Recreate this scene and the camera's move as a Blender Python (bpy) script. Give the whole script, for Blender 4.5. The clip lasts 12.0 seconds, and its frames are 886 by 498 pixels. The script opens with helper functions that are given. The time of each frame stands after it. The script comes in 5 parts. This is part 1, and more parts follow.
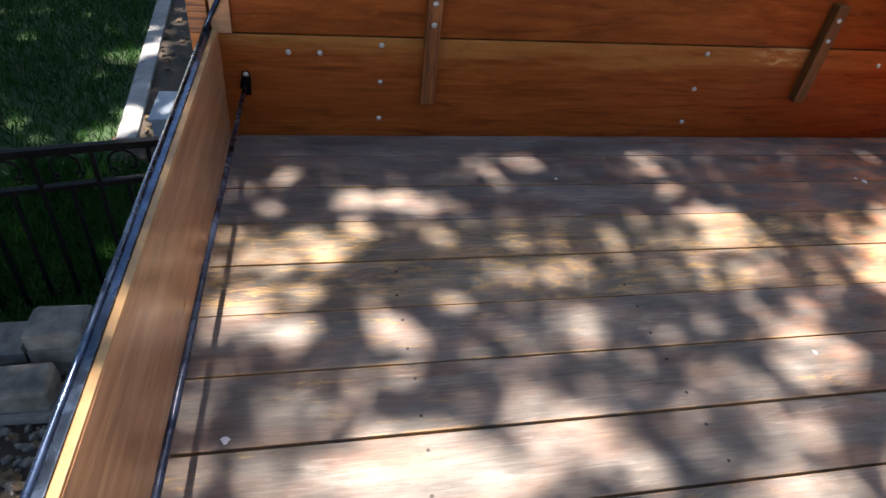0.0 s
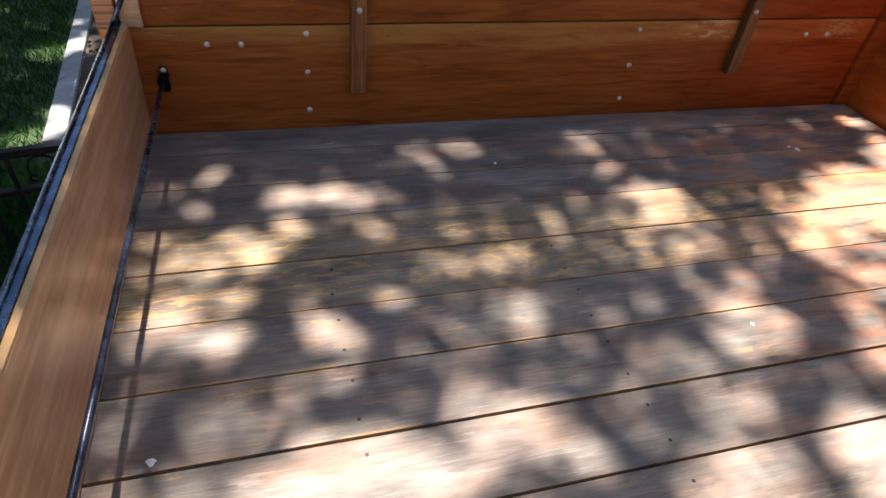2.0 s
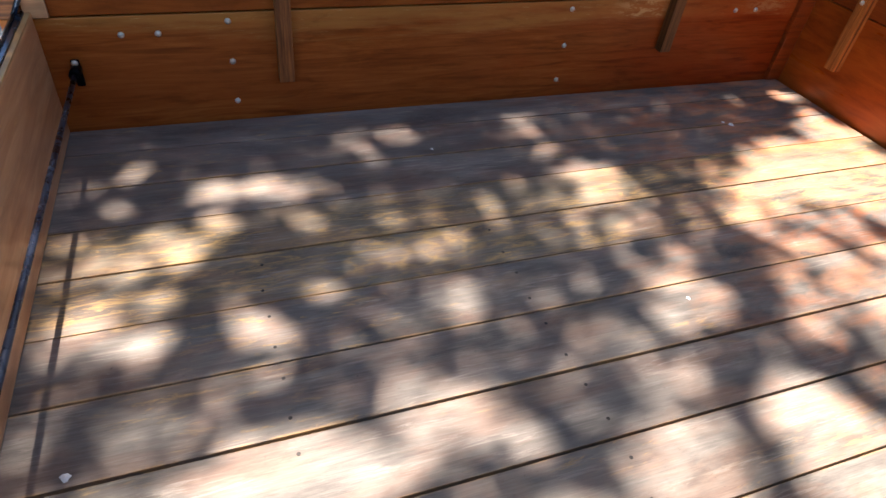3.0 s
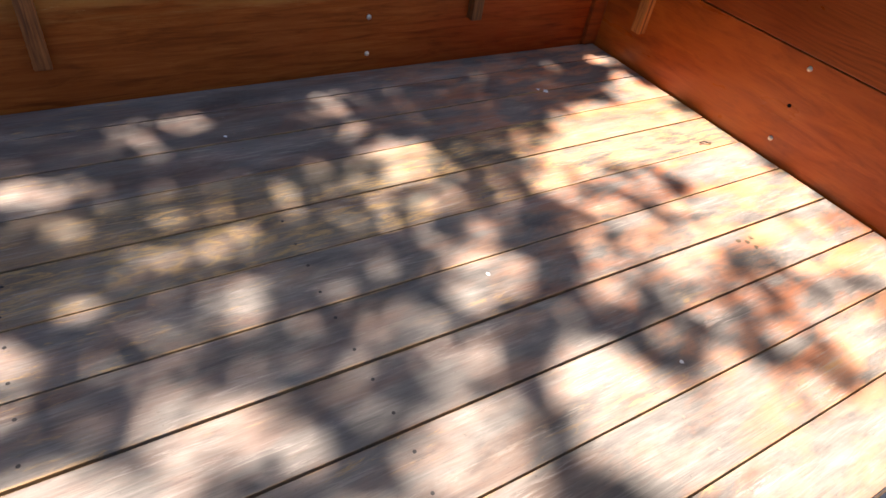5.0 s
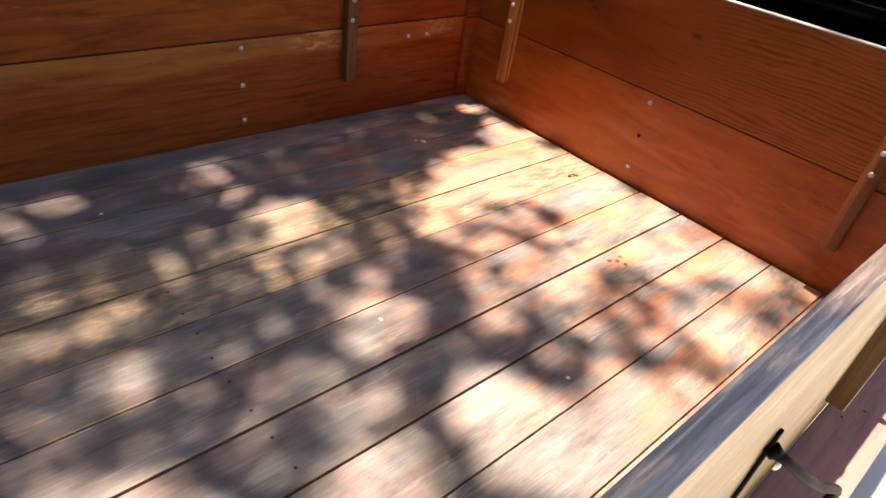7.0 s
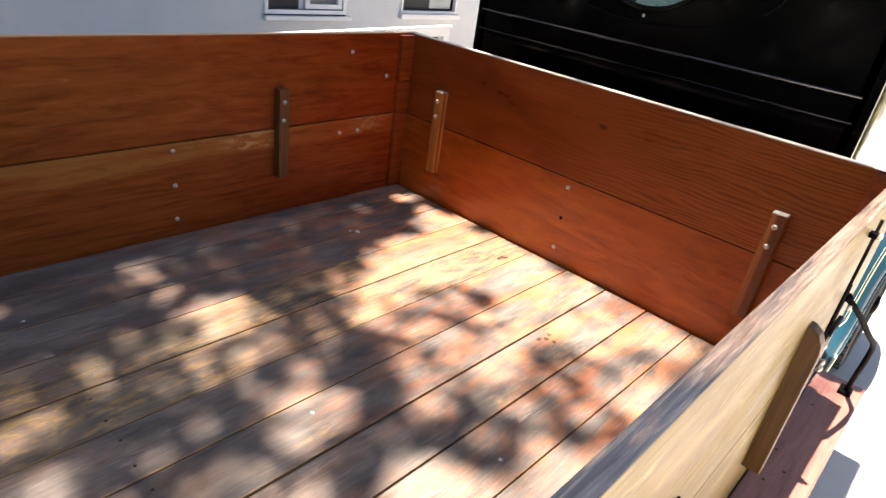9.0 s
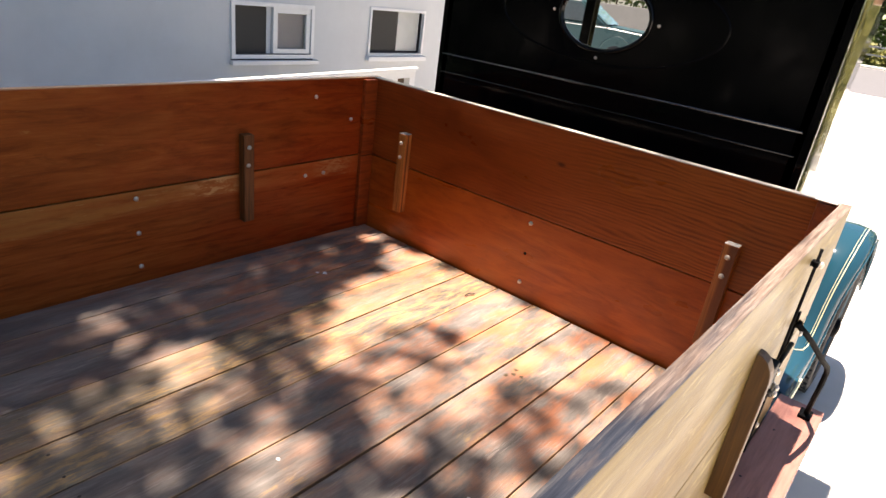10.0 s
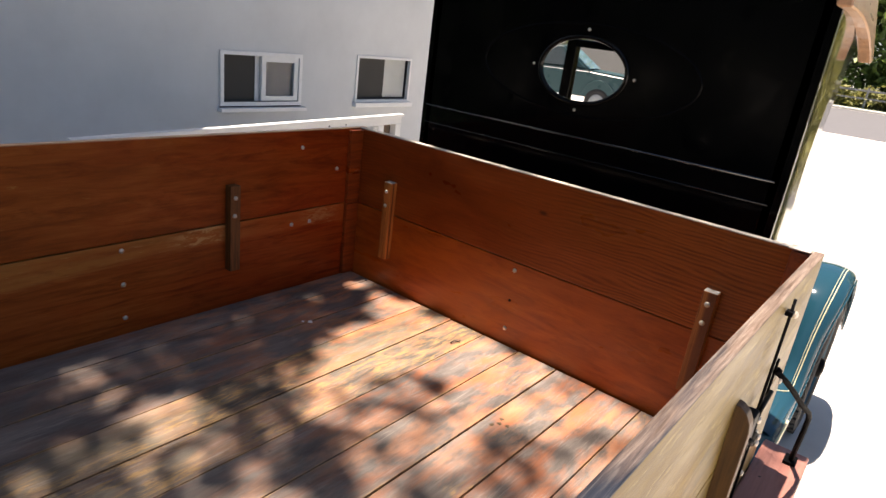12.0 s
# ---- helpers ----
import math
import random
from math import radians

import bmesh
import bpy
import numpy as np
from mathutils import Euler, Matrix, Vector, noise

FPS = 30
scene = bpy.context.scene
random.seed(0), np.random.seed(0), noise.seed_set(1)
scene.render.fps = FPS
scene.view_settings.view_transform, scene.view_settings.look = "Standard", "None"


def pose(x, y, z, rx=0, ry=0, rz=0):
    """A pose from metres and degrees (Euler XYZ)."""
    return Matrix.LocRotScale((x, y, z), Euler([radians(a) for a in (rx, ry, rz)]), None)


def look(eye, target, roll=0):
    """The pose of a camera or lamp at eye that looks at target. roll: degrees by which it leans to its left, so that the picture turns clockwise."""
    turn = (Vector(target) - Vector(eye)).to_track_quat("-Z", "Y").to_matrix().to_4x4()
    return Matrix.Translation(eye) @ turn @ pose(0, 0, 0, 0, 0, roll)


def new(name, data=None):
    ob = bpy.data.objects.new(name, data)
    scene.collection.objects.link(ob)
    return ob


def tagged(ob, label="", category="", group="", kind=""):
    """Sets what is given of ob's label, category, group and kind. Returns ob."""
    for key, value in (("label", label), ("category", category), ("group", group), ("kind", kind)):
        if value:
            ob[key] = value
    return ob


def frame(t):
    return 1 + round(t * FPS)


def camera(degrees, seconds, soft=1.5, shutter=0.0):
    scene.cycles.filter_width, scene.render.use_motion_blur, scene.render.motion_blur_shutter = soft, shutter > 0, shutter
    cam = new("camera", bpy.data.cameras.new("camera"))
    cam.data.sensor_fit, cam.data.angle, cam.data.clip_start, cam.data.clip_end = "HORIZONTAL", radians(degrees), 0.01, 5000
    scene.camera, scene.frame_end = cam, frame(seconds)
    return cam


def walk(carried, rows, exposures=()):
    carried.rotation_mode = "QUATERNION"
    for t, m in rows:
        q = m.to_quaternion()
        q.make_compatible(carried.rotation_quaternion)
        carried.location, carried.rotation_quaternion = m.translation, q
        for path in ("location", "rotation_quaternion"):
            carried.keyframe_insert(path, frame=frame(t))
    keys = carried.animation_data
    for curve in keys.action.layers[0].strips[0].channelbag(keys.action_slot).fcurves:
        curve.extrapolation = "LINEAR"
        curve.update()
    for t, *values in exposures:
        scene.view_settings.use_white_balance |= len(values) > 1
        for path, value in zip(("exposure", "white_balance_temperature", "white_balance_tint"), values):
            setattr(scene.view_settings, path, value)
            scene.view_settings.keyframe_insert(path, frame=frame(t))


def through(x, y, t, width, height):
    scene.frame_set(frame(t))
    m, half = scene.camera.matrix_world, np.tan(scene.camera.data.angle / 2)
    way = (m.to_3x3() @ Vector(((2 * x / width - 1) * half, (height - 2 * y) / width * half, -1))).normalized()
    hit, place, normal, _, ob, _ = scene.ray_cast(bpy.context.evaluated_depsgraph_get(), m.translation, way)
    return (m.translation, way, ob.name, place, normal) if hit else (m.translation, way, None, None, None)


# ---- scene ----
cam = camera(71.5, 12.0)
PATH = [
    (0, (-2.004, -1.547, 1.761), (-1.608, -0.041, 0.506), 7.5),
    (0.5, (-1.995, -1.536, 1.754), (-1.579, -0.043, 0.49), 7.5),
    (1, (-1.982, -1.528, 1.754), (-1.547, -0.05, 0.479), 7.4),
    (1.5, (-1.969, -1.52, 1.753), (-1.499, -0.056, 0.474), 7.5),
    (2, (-1.943, -1.521, 1.761), (-1.432, -0.077, 0.475), 7.1),
    (2.5, (-1.92, -1.521, 1.745), (-1.341, -0.087, 0.477), 6.8),
    (2.7, (-1.911, -1.519, 1.746), (-1.308, -0.102, 0.469), 7.0),
    (4.3, (-1.705, -1.551, 1.731), (-0.972, -0.266, 0.386), 9.6),
    (4.5, (-1.69, -1.553, 1.737), (-0.905, -0.274, 0.416), 9.5),
    (5, (-1.661, -1.543, 1.741), (-0.753, -0.344, 0.424), 10.6),
    (5.5, (-1.654, -1.557, 1.746), (-0.683, -0.356, 0.475), 9.6),
    (6, (-1.642, -1.577, 1.748), (-0.588, -0.419, 0.503), 9.4),
    (6.5, (-1.645, -1.595, 1.759), (-0.526, -0.444, 0.565), 9.4),
    (7, (-1.65, -1.609, 1.77), (-0.466, -0.478, 0.622), 9.6),
    (8.8, (-1.638, -1.659, 1.81), (-0.297, -0.496, 0.888), 8.6),
    (9, (-1.636, -1.665, 1.814), (-0.269, -0.52, 0.909), 8.6),
    (9.5, (-1.631, -1.682, 1.823), (-0.225, -0.55, 0.962), 8.0),
    (10, (-1.63, -1.695, 1.836), (-0.182, -0.565, 1.044), 7.7),
    (10.5, (-1.631, -1.697, 1.848), (-0.162, -0.561, 1.107), 7.5),
    (11, (-1.631, -1.698, 1.857), (-0.146, -0.563, 1.147), 7.5),
    (11.5, (-1.63, -1.704, 1.865), (-0.135, -0.566, 1.178), 7.3),
    (12, (-1.631, -1.705, 1.87), (-0.132, -0.562, 1.2), 7.4),
]
EXPOSURE = [(0, 2.16, 6300, 10), (2.5, 2.15, 6330, 10), (5, 2.1, 6400, 11), (7, 2.02, 6700, 14), (9, 2.0, 6750, 14), (9.5, 1.98, 6750, 14), (10, 1.82, 6750, 14), (10.5, 1.67, 6750, 14), (11, 1.51, 6750, 14), (12, 1.37, 6750, 14)]
walk(cam, [(t, look(eye, target, roll)) for t, eye, target, roll in PATH], EXPOSURE)

# ---- world, sun, exposure ----
SUN_TO = Vector((0.02, 0.15, 1.0)).normalized()
world = bpy.data.worlds.new("sky")
scene.world = world
world.use_nodes = True
wt = world.node_tree
sky = wt.nodes.new("ShaderNodeTexSky")
sky.sky_type = "NISHITA"
sky.sun_disc = False
sky.sun_elevation = math.asin(SUN_TO.z)
sky.sun_rotation = math.atan2(SUN_TO.x, SUN_TO.y)
wt.links.new(sky.outputs[0], wt.nodes["Background"].inputs[0])
wt.nodes["Background"].inputs[1].default_value = 0.05
sun_data = bpy.data.lights.new("sun", "SUN")
sun_data.energy = 5.0
sun_data.angle = radians(0.53)
sun_data.color = (1.0, 0.88, 0.77)
sun = new("sun", sun_data)
sun.matrix_world = look(SUN_TO * 30, (0, 0, 0))


# ---- material helpers ----
class Mat:
    """A small builder for node materials."""

    def __init__(self, name, rough=0.5, metal=0.0, coat=0.0):
        self.m = bpy.data.materials.new(name)
        self.m.use_nodes = True
        self.t = self.m.node_tree
        self.b = self.t.nodes["Principled BSDF"]
        self.b.inputs["Roughness"].default_value = rough
        self.b.inputs["Metallic"].default_value = metal
        self.b.inputs["Coat Weight"].default_value = coat
        self.b.inputs["Coat Roughness"].default_value = 0.12

    def n(self, kind, **values):
        node = self.t.nodes.new(kind)
        for key, value in values.items():
            node.inputs[key.replace("_", " ")].default_value = value
        return node

    def link(self, a, b):
        self.t.links.new(a, b)

    def coords(self, scale=(1, 1, 1), shift=True, world_space=False):
        tc = self.n("ShaderNodeTexCoord")
        mp = self.n("ShaderNodeMapping")
        mp.inputs["Scale"].default_value = scale
        if world_space:
            geo = self.n("ShaderNodeNewGeometry")
            self.link(geo.outputs["Position"], mp.inputs["Vector"])
        else:
            self.link(tc.outputs["Object"], mp.inputs["Vector"])
        if shift:
            info = self.n("ShaderNodeObjectInfo")
            mul = self.n("ShaderNodeVectorMath")
            mul.operation = "SCALE"
            mul.inputs[0].default_value = (37.0, 21.0, 53.0)
            self.link(info.outputs["Random"], mul.inputs["Scale"])
            self.link(mul.outputs[0], mp.inputs["Location"])
        return mp.outputs[0]

    def noise(self, vec, scale=5.0, detail=4.0, rough=0.55, distort=0.0):
        nz = self.n("ShaderNodeTexNoise", Scale=scale, Detail=detail, Roughness=rough, Distortion=distort)
        self.link(vec, nz.inputs["Vector"])
        return nz.outputs["Fac"]

    def ramp(self, fac, stops):
        r = self.n("ShaderNodeValToRGB")
        e = r.color_ramp.elements
        while len(e) < len(stops):
            e.new(0.5)
        for el, (pos, col) in zip(e, stops):
            el.position = pos
            el.color = (*col, 1) if len(col) == 3 else col
        self.link(fac, r.inputs[0])
        return r.outputs[0]

    def grey(self, fac, a, b, lo=0.0, hi=1.0):
        r = self.n("ShaderNodeMapRange")
        for i, v in enumerate((a, b, lo, hi)):
            r.inputs[i + 1].default_value = v
        self.link(fac, r.inputs[0])
        return r.outputs[0]

    def mix(self, fac, a, b, mode="MIX"):
        x = self.n("ShaderNodeMix")
        x.data_type, x.blend_type = "RGBA", mode
        for sock, value in ((x.inputs[0], fac), (x.inputs[6], a), (x.inputs[7], b)):
            if isinstance(value, (int, float)):
                sock.default_value = value
            elif isinstance(value, tuple):
                sock.default_value = (*value, 1)
            else:
                self.link(value, sock)
        return x.outputs[2]

    def math(self, op, a, b=0.0):
        x = self.n("ShaderNodeMath")
        x.operation = op
        for sock, value in zip(x.inputs, (a, b)):
            if isinstance(value, (int, float)):
                sock.default_value = value
            else:
                self.link(value, sock)
        return x.outputs[0]

    def bump(self, fac, strength=0.3, distance=0.002):
        b = self.n("ShaderNodeBump", Strength=strength, Distance=distance)
        self.link(fac, b.inputs["Height"])
        self.link(b.outputs[0], self.b.inputs["Normal"])

    def color(self, c):
        if isinstance(c, tuple):
            self.b.inputs["Base Color"].default_value = (*c, 1)
        else:
            self.link(c, self.b.inputs["Base Color"])

    def rough(self, r):
        self.link(r, self.b.inputs["Roughness"])


def toward_cab(w, amount):
    """How far the redder, darker tone of the cab end has come in, along a board's own x axis."""
    tc = w.n("ShaderNodeTexCoord")
    sep = w.n("ShaderNodeSeparateXYZ")
    w.link(tc.outputs["Object"], sep.inputs[0])
    ragged = w.noise(w.coords((1.4, 4, 4)), 2.0, 5, 0.65)
    return w.grey(w.math("ADD", sep.outputs["X"], w.grey(ragged, 0.3, 0.7, -0.35, 0.35)), 0.1, 1.0, 0.0, amount)


def stained_wood(name, dark, mid, light, rough=0.38, coat=0.25, wear=0.0, wear_color=(0.5, 0.27, 0.09), grain=1.0, rings=0.4, streaks=0.6, spec=0.5, redder=0.0):
    """Fir boards under a worn translucent stain; the grain runs along the local x axis."""
    w = Mat(name, rough, coat=coat)
    w.b.inputs["Specular IOR Level"].default_value = spec
    lines = w.noise(w.coords((1.2, 16 * grain, 16 * grain)), 4.0, 6, 0.62, 0.9)
    fine = w.noise(w.coords((4, 190, 190)), 2.5, 3, 0.7)
    blotch = w.noise(w.coords((1.6, 5, 5)), 1.7, 4, 0.6, 0.4)
    c = w.ramp(lines, [(0.3, dark), (0.5, mid), (0.72, light)])
    c = w.mix(w.grey(fine, 0.35, 0.75, 0.0, 0.45), c, dark)
    c = w.mix(w.grey(blotch, 0.38, 0.72, 0.0, 0.5), c, mid)
    wave = w.n("ShaderNodeTexWave", Scale=0.6, Distortion=14.0, Detail=3.0, Detail_Scale=0.35)
    wave.bands_direction = "Z"
    w.link(w.coords((0.8, 14 * grain, 14 * grain)), wave.inputs["Vector"])
    c = w.mix(w.grey(wave.outputs["Fac"], 0.55, 0.95, 0.0, rings), c, dark)
    streak = w.noise(w.coords((0.9, 7, 7)), 2.3, 5, 0.7, 0.8)
    c = w.mix(w.grey(streak, 0.5, 0.68, 0.0, streaks), c, tuple(v * 0.6 for v in dark))
    if wear:
        worn = w.noise(w.coords((3.0, 17, 17)), 3.1, 6, 0.7, 0.6)
        c = w.mix(w.grey(worn, 0.66 - 0.16 * wear, 0.74 - 0.1 * wear, 0.0, 0.85), c, wear_color)
    soot = w.noise(w.coords((2.2, 9, 9)), 2.6, 6, 0.72, 0.5)
    c = w.mix(w.grey(soot, 0.53, 0.7, 0.0, 0.4), c, tuple(v * 0.5 for v in dark))
    if redder:
        c = w.mix(toward_cab(w, redder), c, (0.92, 0.5, 0.42), "MULTIPLY")
    w.color(c)
    w.rough(w.grey(blotch, 0.3, 0.75, rough - 0.1, rough + 0.16))
    w.bump(w.mix(0.5, lines, fine), 0.25, 0.0025)
    return w.m


def plain(name, col, rough=0.5, metal=0.0, vary=0.12, scale=14.0, coat=0.0, bumpy=0.0):
    p = Mat(name, rough, metal, coat)
    f = p.noise(p.coords(), scale, 5, 0.6)
    p.color(p.mix(p.grey(f, 0.3, 0.7, 0, 1), tuple(v * (1 - vary) for v in col), tuple(min(1, v * (1 + vary)) for v in col)))
    p.rough(p.grey(f, 0.3, 0.7, max(0.02, rough - 0.08), min(1, rough + 0.08)))
    if bumpy:
        p.bump(f, bumpy, 0.003)
    return p.m


M_WALL = stained_wood("reddish_board", (0.17, 0.035, 0.006), (0.36, 0.087, 0.0125), (0.5, 0.148, 0.025), 0.4, 0.02, 0.15, (0.46, 0.18, 0.04), grain=0.5, rings=0.12, streaks=0.3, spec=0.2, redder=0.9)
M_FRONT = stained_wood("red_brown_board", (0.15, 0.022, 0.004), (0.33, 0.058, 0.008), (0.44, 0.095, 0.014), 0.34, 0.15, rings=0.3, streaks=0.4)
M_SMOOTH = stained_wood("smooth_red_board", (0.22, 0.036, 0.005), (0.42, 0.087, 0.009), (0.52, 0.126, 0.015), 0.32, 0.1, grain=0.35, rings=0.08, streaks=0.15, spec=0.35)
M_CLEAT = stained_wood("cleat_wood", (0.085, 0.022, 0.005), (0.4, 0.13, 0.03), (0.54, 0.2, 0.05), 0.5, 0.05, grain=2.2, rings=0.8)
M_ORANGECLEAT = stained_wood("orange_cleat_wood", (0.12, 0.028, 0.006), (0.62, 0.21, 0.04), (0.74, 0.3, 0.065), 0.5, 0.05, grain=2.4, rings=0.9)
M_GATE = stained_wood("gate_board", (0.44, 0.2, 0.085), (0.6, 0.32, 0.155), (0.7, 0.42, 0.22), 0.36, 0.25, 0.25, (0.6, 0.36, 0.13), 0.7)
M_NEAR = stained_wood("sun_bleached_board", (0.14, 0.083, 0.012), (0.24, 0.155, 0.028), (0.32, 0.222, 0.05), 0.5, 0.1, 0.6, (0.42, 0.31, 0.09), 0.45, 0.3, 0.6)
M_BROWNCLEAT = stained_wood("brown_cleat_wood", (0.06, 0.022, 0.006), (0.17, 0.066, 0.017), (0.27, 0.11, 0.03), 0.5, 0.05, grain=2.2, rings=0.6)
M_DARKCLEAT = stained_wood("dark_cleat_wood", (0.06, 0.026, 0.005), (0.11, 0.05, 0.009), (0.16, 0.077, 0.016), 0.45, 0.1, grain=2.0)
M_SILL = stained_wood("red_sill_wood", (0.23, 0.096, 0.074), (0.345, 0.152, 0.115), (0.41, 0.195, 0.15), 0.5, 0.1, rings=0.2, streaks=0.25)


def weathered_edge():
    """Upper board edge: reflected sky's blue put in at the rear, rubbed bare towards cab."""
    w = Mat("weathered_edge", 0.4)
    w.b.inputs["Specular IOR Level"].default_value = 0.13
    grain = w.noise(w.coords((3, 60, 60)), 3.0, 5, 0.65, 0.5)
    blot = w.noise(w.coords((2.0, 22, 22)), 2.0, 6, 0.62, 0.4)
    tc = w.n("ShaderNodeTexCoord")
    sep = w.n("ShaderNodeSeparateXYZ")
    w.link(tc.outputs["Object"], sep.inputs[0])
    sky_tone = w.ramp(grain, [(0.3, (0.012, 0.015, 0.023)), (0.52, (0.026, 0.031, 0.043)), (0.7, (0.08, 0.078, 0.08))])
    bare = w.ramp(grain, [(0.3, (0.11, 0.075, 0.055)), (0.5, (0.21, 0.155, 0.122)), (0.72, (0.36, 0.29, 0.235))])
    along = w.math("ADD", w.math("MULTIPLY", sep.outputs["X"], 0.42), w.grey(blot, 0.2, 0.8, -0.38, 0.38))
    w.color(w.mix(w.grey(along, -0.1, 0.3), sky_tone, bare))
    w.rough(w.grey(blot, 0.3, 0.7, 0.36, 0.58))
    w.bump(grain, 0.25, 0.002)
    return w.m


M_EDGE = weathered_edge()


def worn_top_wood():
    """The same boards, rubbed pale along the upper edge and scratched."""
    w = Mat("rubbed_board", 0.42, coat=0.02)
    w.b.inputs["Specular IOR Level"].default_value = 0.18
    lines = w.noise(w.coords((1.2, 16, 16)), 4.0, 6, 0.62, 0.9)
    fine = w.noise(w.coords((4, 190, 190)), 2.5, 3, 0.7)
    blotch = w.noise(w.coords((1.6, 5, 5)), 1.7, 4, 0.6, 0.4)
    c = w.ramp(lines, [(0.3, (0.17, 0.036, 0.006)), (0.5, (0.36, 0.091, 0.0145)), (0.72, (0.49, 0.145, 0.026))])
    c = w.mix(w.grey(fine, 0.35, 0.75, 0.0, 0.45), c, (0.16, 0.03, 0.006))
    c = w.mix(w.grey(blotch, 0.38, 0.72, 0.0, 0.65), c, (0.31, 0.075, 0.012))
    tc = w.n("ShaderNodeTexCoord")
    sep = w.n("ShaderNodeSeparateXYZ")
    w.link(tc.outputs["Object"], sep.inputs[0])
    ragged = w.noise(w.coords((1.0, 3, 9)), 2.2, 5, 0.65)
    height = w.math("ADD", sep.outputs["Z"], w.grey(ragged, 0.3, 0.7, -0.06, 0.035))
    c = w.mix(w.grey(height, 0.09, 0.14, 0.0, 0.7), c, (0.5, 0.215, 0.05))
    scr = w.noise(w.coords((5, 60, 60)), 3, 6, 0.75, 0.5)
    mask = w.math("MULTIPLY", w.grey(scr, 0.6, 0.66), w.grey(height, 0.08, 0.14))
    c = w.mix(w.math("MULTIPLY", mask, 0.6), c, (0.62, 0.4, 0.16))
    soot = w.noise(w.coords((2.2, 9, 9)), 2.6, 6, 0.72, 0.5)
    c = w.mix(w.grey(soot, 0.55, 0.72, 0.0, 0.5), c, (0.11, 0.022, 0.004))
    c = w.mix(toward_cab(w, 0.95), c, (0.95, 0.52, 0.42), "MULTIPLY")
    # flaked varnish beside the second cleat and near the corner
    flake = w.noise(w.coords((9, 30, 26)), 2.2, 6, 0.7, 0.6)
    for at, wide, much in ((0.47, 0.11, 0.8), (0.95, 0.1, 0.4)):
        off = w.math("ABSOLUTE", w.math("SUBTRACT", sep.outputs["X"], at))
        spot = w.math("MULTIPLY", w.grey(off, wide, wide * 0.3), w.grey(height, 0.1, 0.125))
        c = w.mix(w.math("MULTIPLY", spot, w.grey(flake, 0.47, 0.55, 0.0, much)), c, (0.66, 0.38, 0.15))
    w.color(c)
    w.rough(w.grey(blotch, 0.3, 0.75, 0.3, 0.55))
    w.bump(w.mix(0.5, lines, fine), 0.25, 0.0025)
    return w.m


M_RUBBED = worn_top_wood()


def rippled_wood():
    """Red-brown flat-sawn board with close, wavy growth lines along it."""
    w = Mat("rippled_board", 0.32, coat=0.06)
    w.b.inputs["Specular IOR Level"].default_value = 0.3
    v = w.coords((1, 1, 1), shift=False)
    warp = w.noise(w.coords((1.5, 5, 5)), 2.0, 2, 0.5)
    tc = w.n("ShaderNodeTexCoord")
    sep = w.n("ShaderNodeSeparateXYZ")
    w.link(tc.outputs["Object"], sep.inputs[0])
    # growth lines flow round one knot
    kx = w.math("MULTIPLY", w.math("ADD", sep.outputs["X"], 0.055), 0.45)
    kz = w.math("SUBTRACT", sep.outputs["Z"], 0.04)
    knot = w.math("SQRT", w.math("ADD", w.math("MULTIPLY", kx, kx), w.math("MULTIPLY", kz, kz)))
    bend = w.math("MULTIPLY", w.grey(knot, 0.0, 0.075, 1.0, 0.0), 6.0)
    phase = w.math("ADD", w.math("ADD", w.math("MULTIPLY", sep.outputs["Z"], 560.0), bend), w.grey(warp, 0.2, 0.8, 0.0, 24.0))
    band = w.math("MULTIPLY", w.grey(w.math("SINE", phase), -0.6, 1.0), w.grey(w.noise(w.coords((3, 60, 60)), 2.0, 4, 0.65), 0.32, 0.6))
    strong = w.math("MAXIMUM", w.grey(sep.outputs["X"], 0.1, -0.25), w.grey(w.noise(v, 1.7, 3, 0.5), 0.45, 0.65))
    fine = w.noise(w.coords((4, 190, 190)), 2.5, 3, 0.7)
    blotch = w.noise(w.coords((1.6, 4, 4)), 1.7, 4, 0.6, 0.4)
    c = w.ramp(blotch, [(0.3, (0.155, 0.026, 0.004)), (0.5, (0.27, 0.05, 0.0065)), (0.7, (0.36, 0.08, 0.011))])
    # the floor's bounce light is put into the colour towards the drive
    bounce_side = w.math("ADD", sep.outputs["X"], w.grey(blotch, 0.2, 0.8, -0.25, 0.25))
    c = w.mix(w.grey(bounce_side, 0.15, -0.5, 0.0, 0.7), c, (0.47, 0.125, 0.016))
    c = w.mix(w.grey(fine, 0.35, 0.7, 0.0, 0.55), c, (0.14, 0.024, 0.004))
    c = w.mix(w.math("MULTIPLY", w.math("MULTIPLY", band, strong), 0.7), c, (0.11, 0.015, 0.0025))
    c = w.mix(w.grey(knot, 0.003, 0.009, 0.7, 0.0), c, (0.03, 0.006, 0.002))
    w.color(c)
    w.rough(w.grey(blotch, 0.3, 0.75, 0.26, 0.45))
    w.bump(w.mix(0.5, band, fine), 0.15, 0.0015)
    return w.m


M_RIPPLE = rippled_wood()


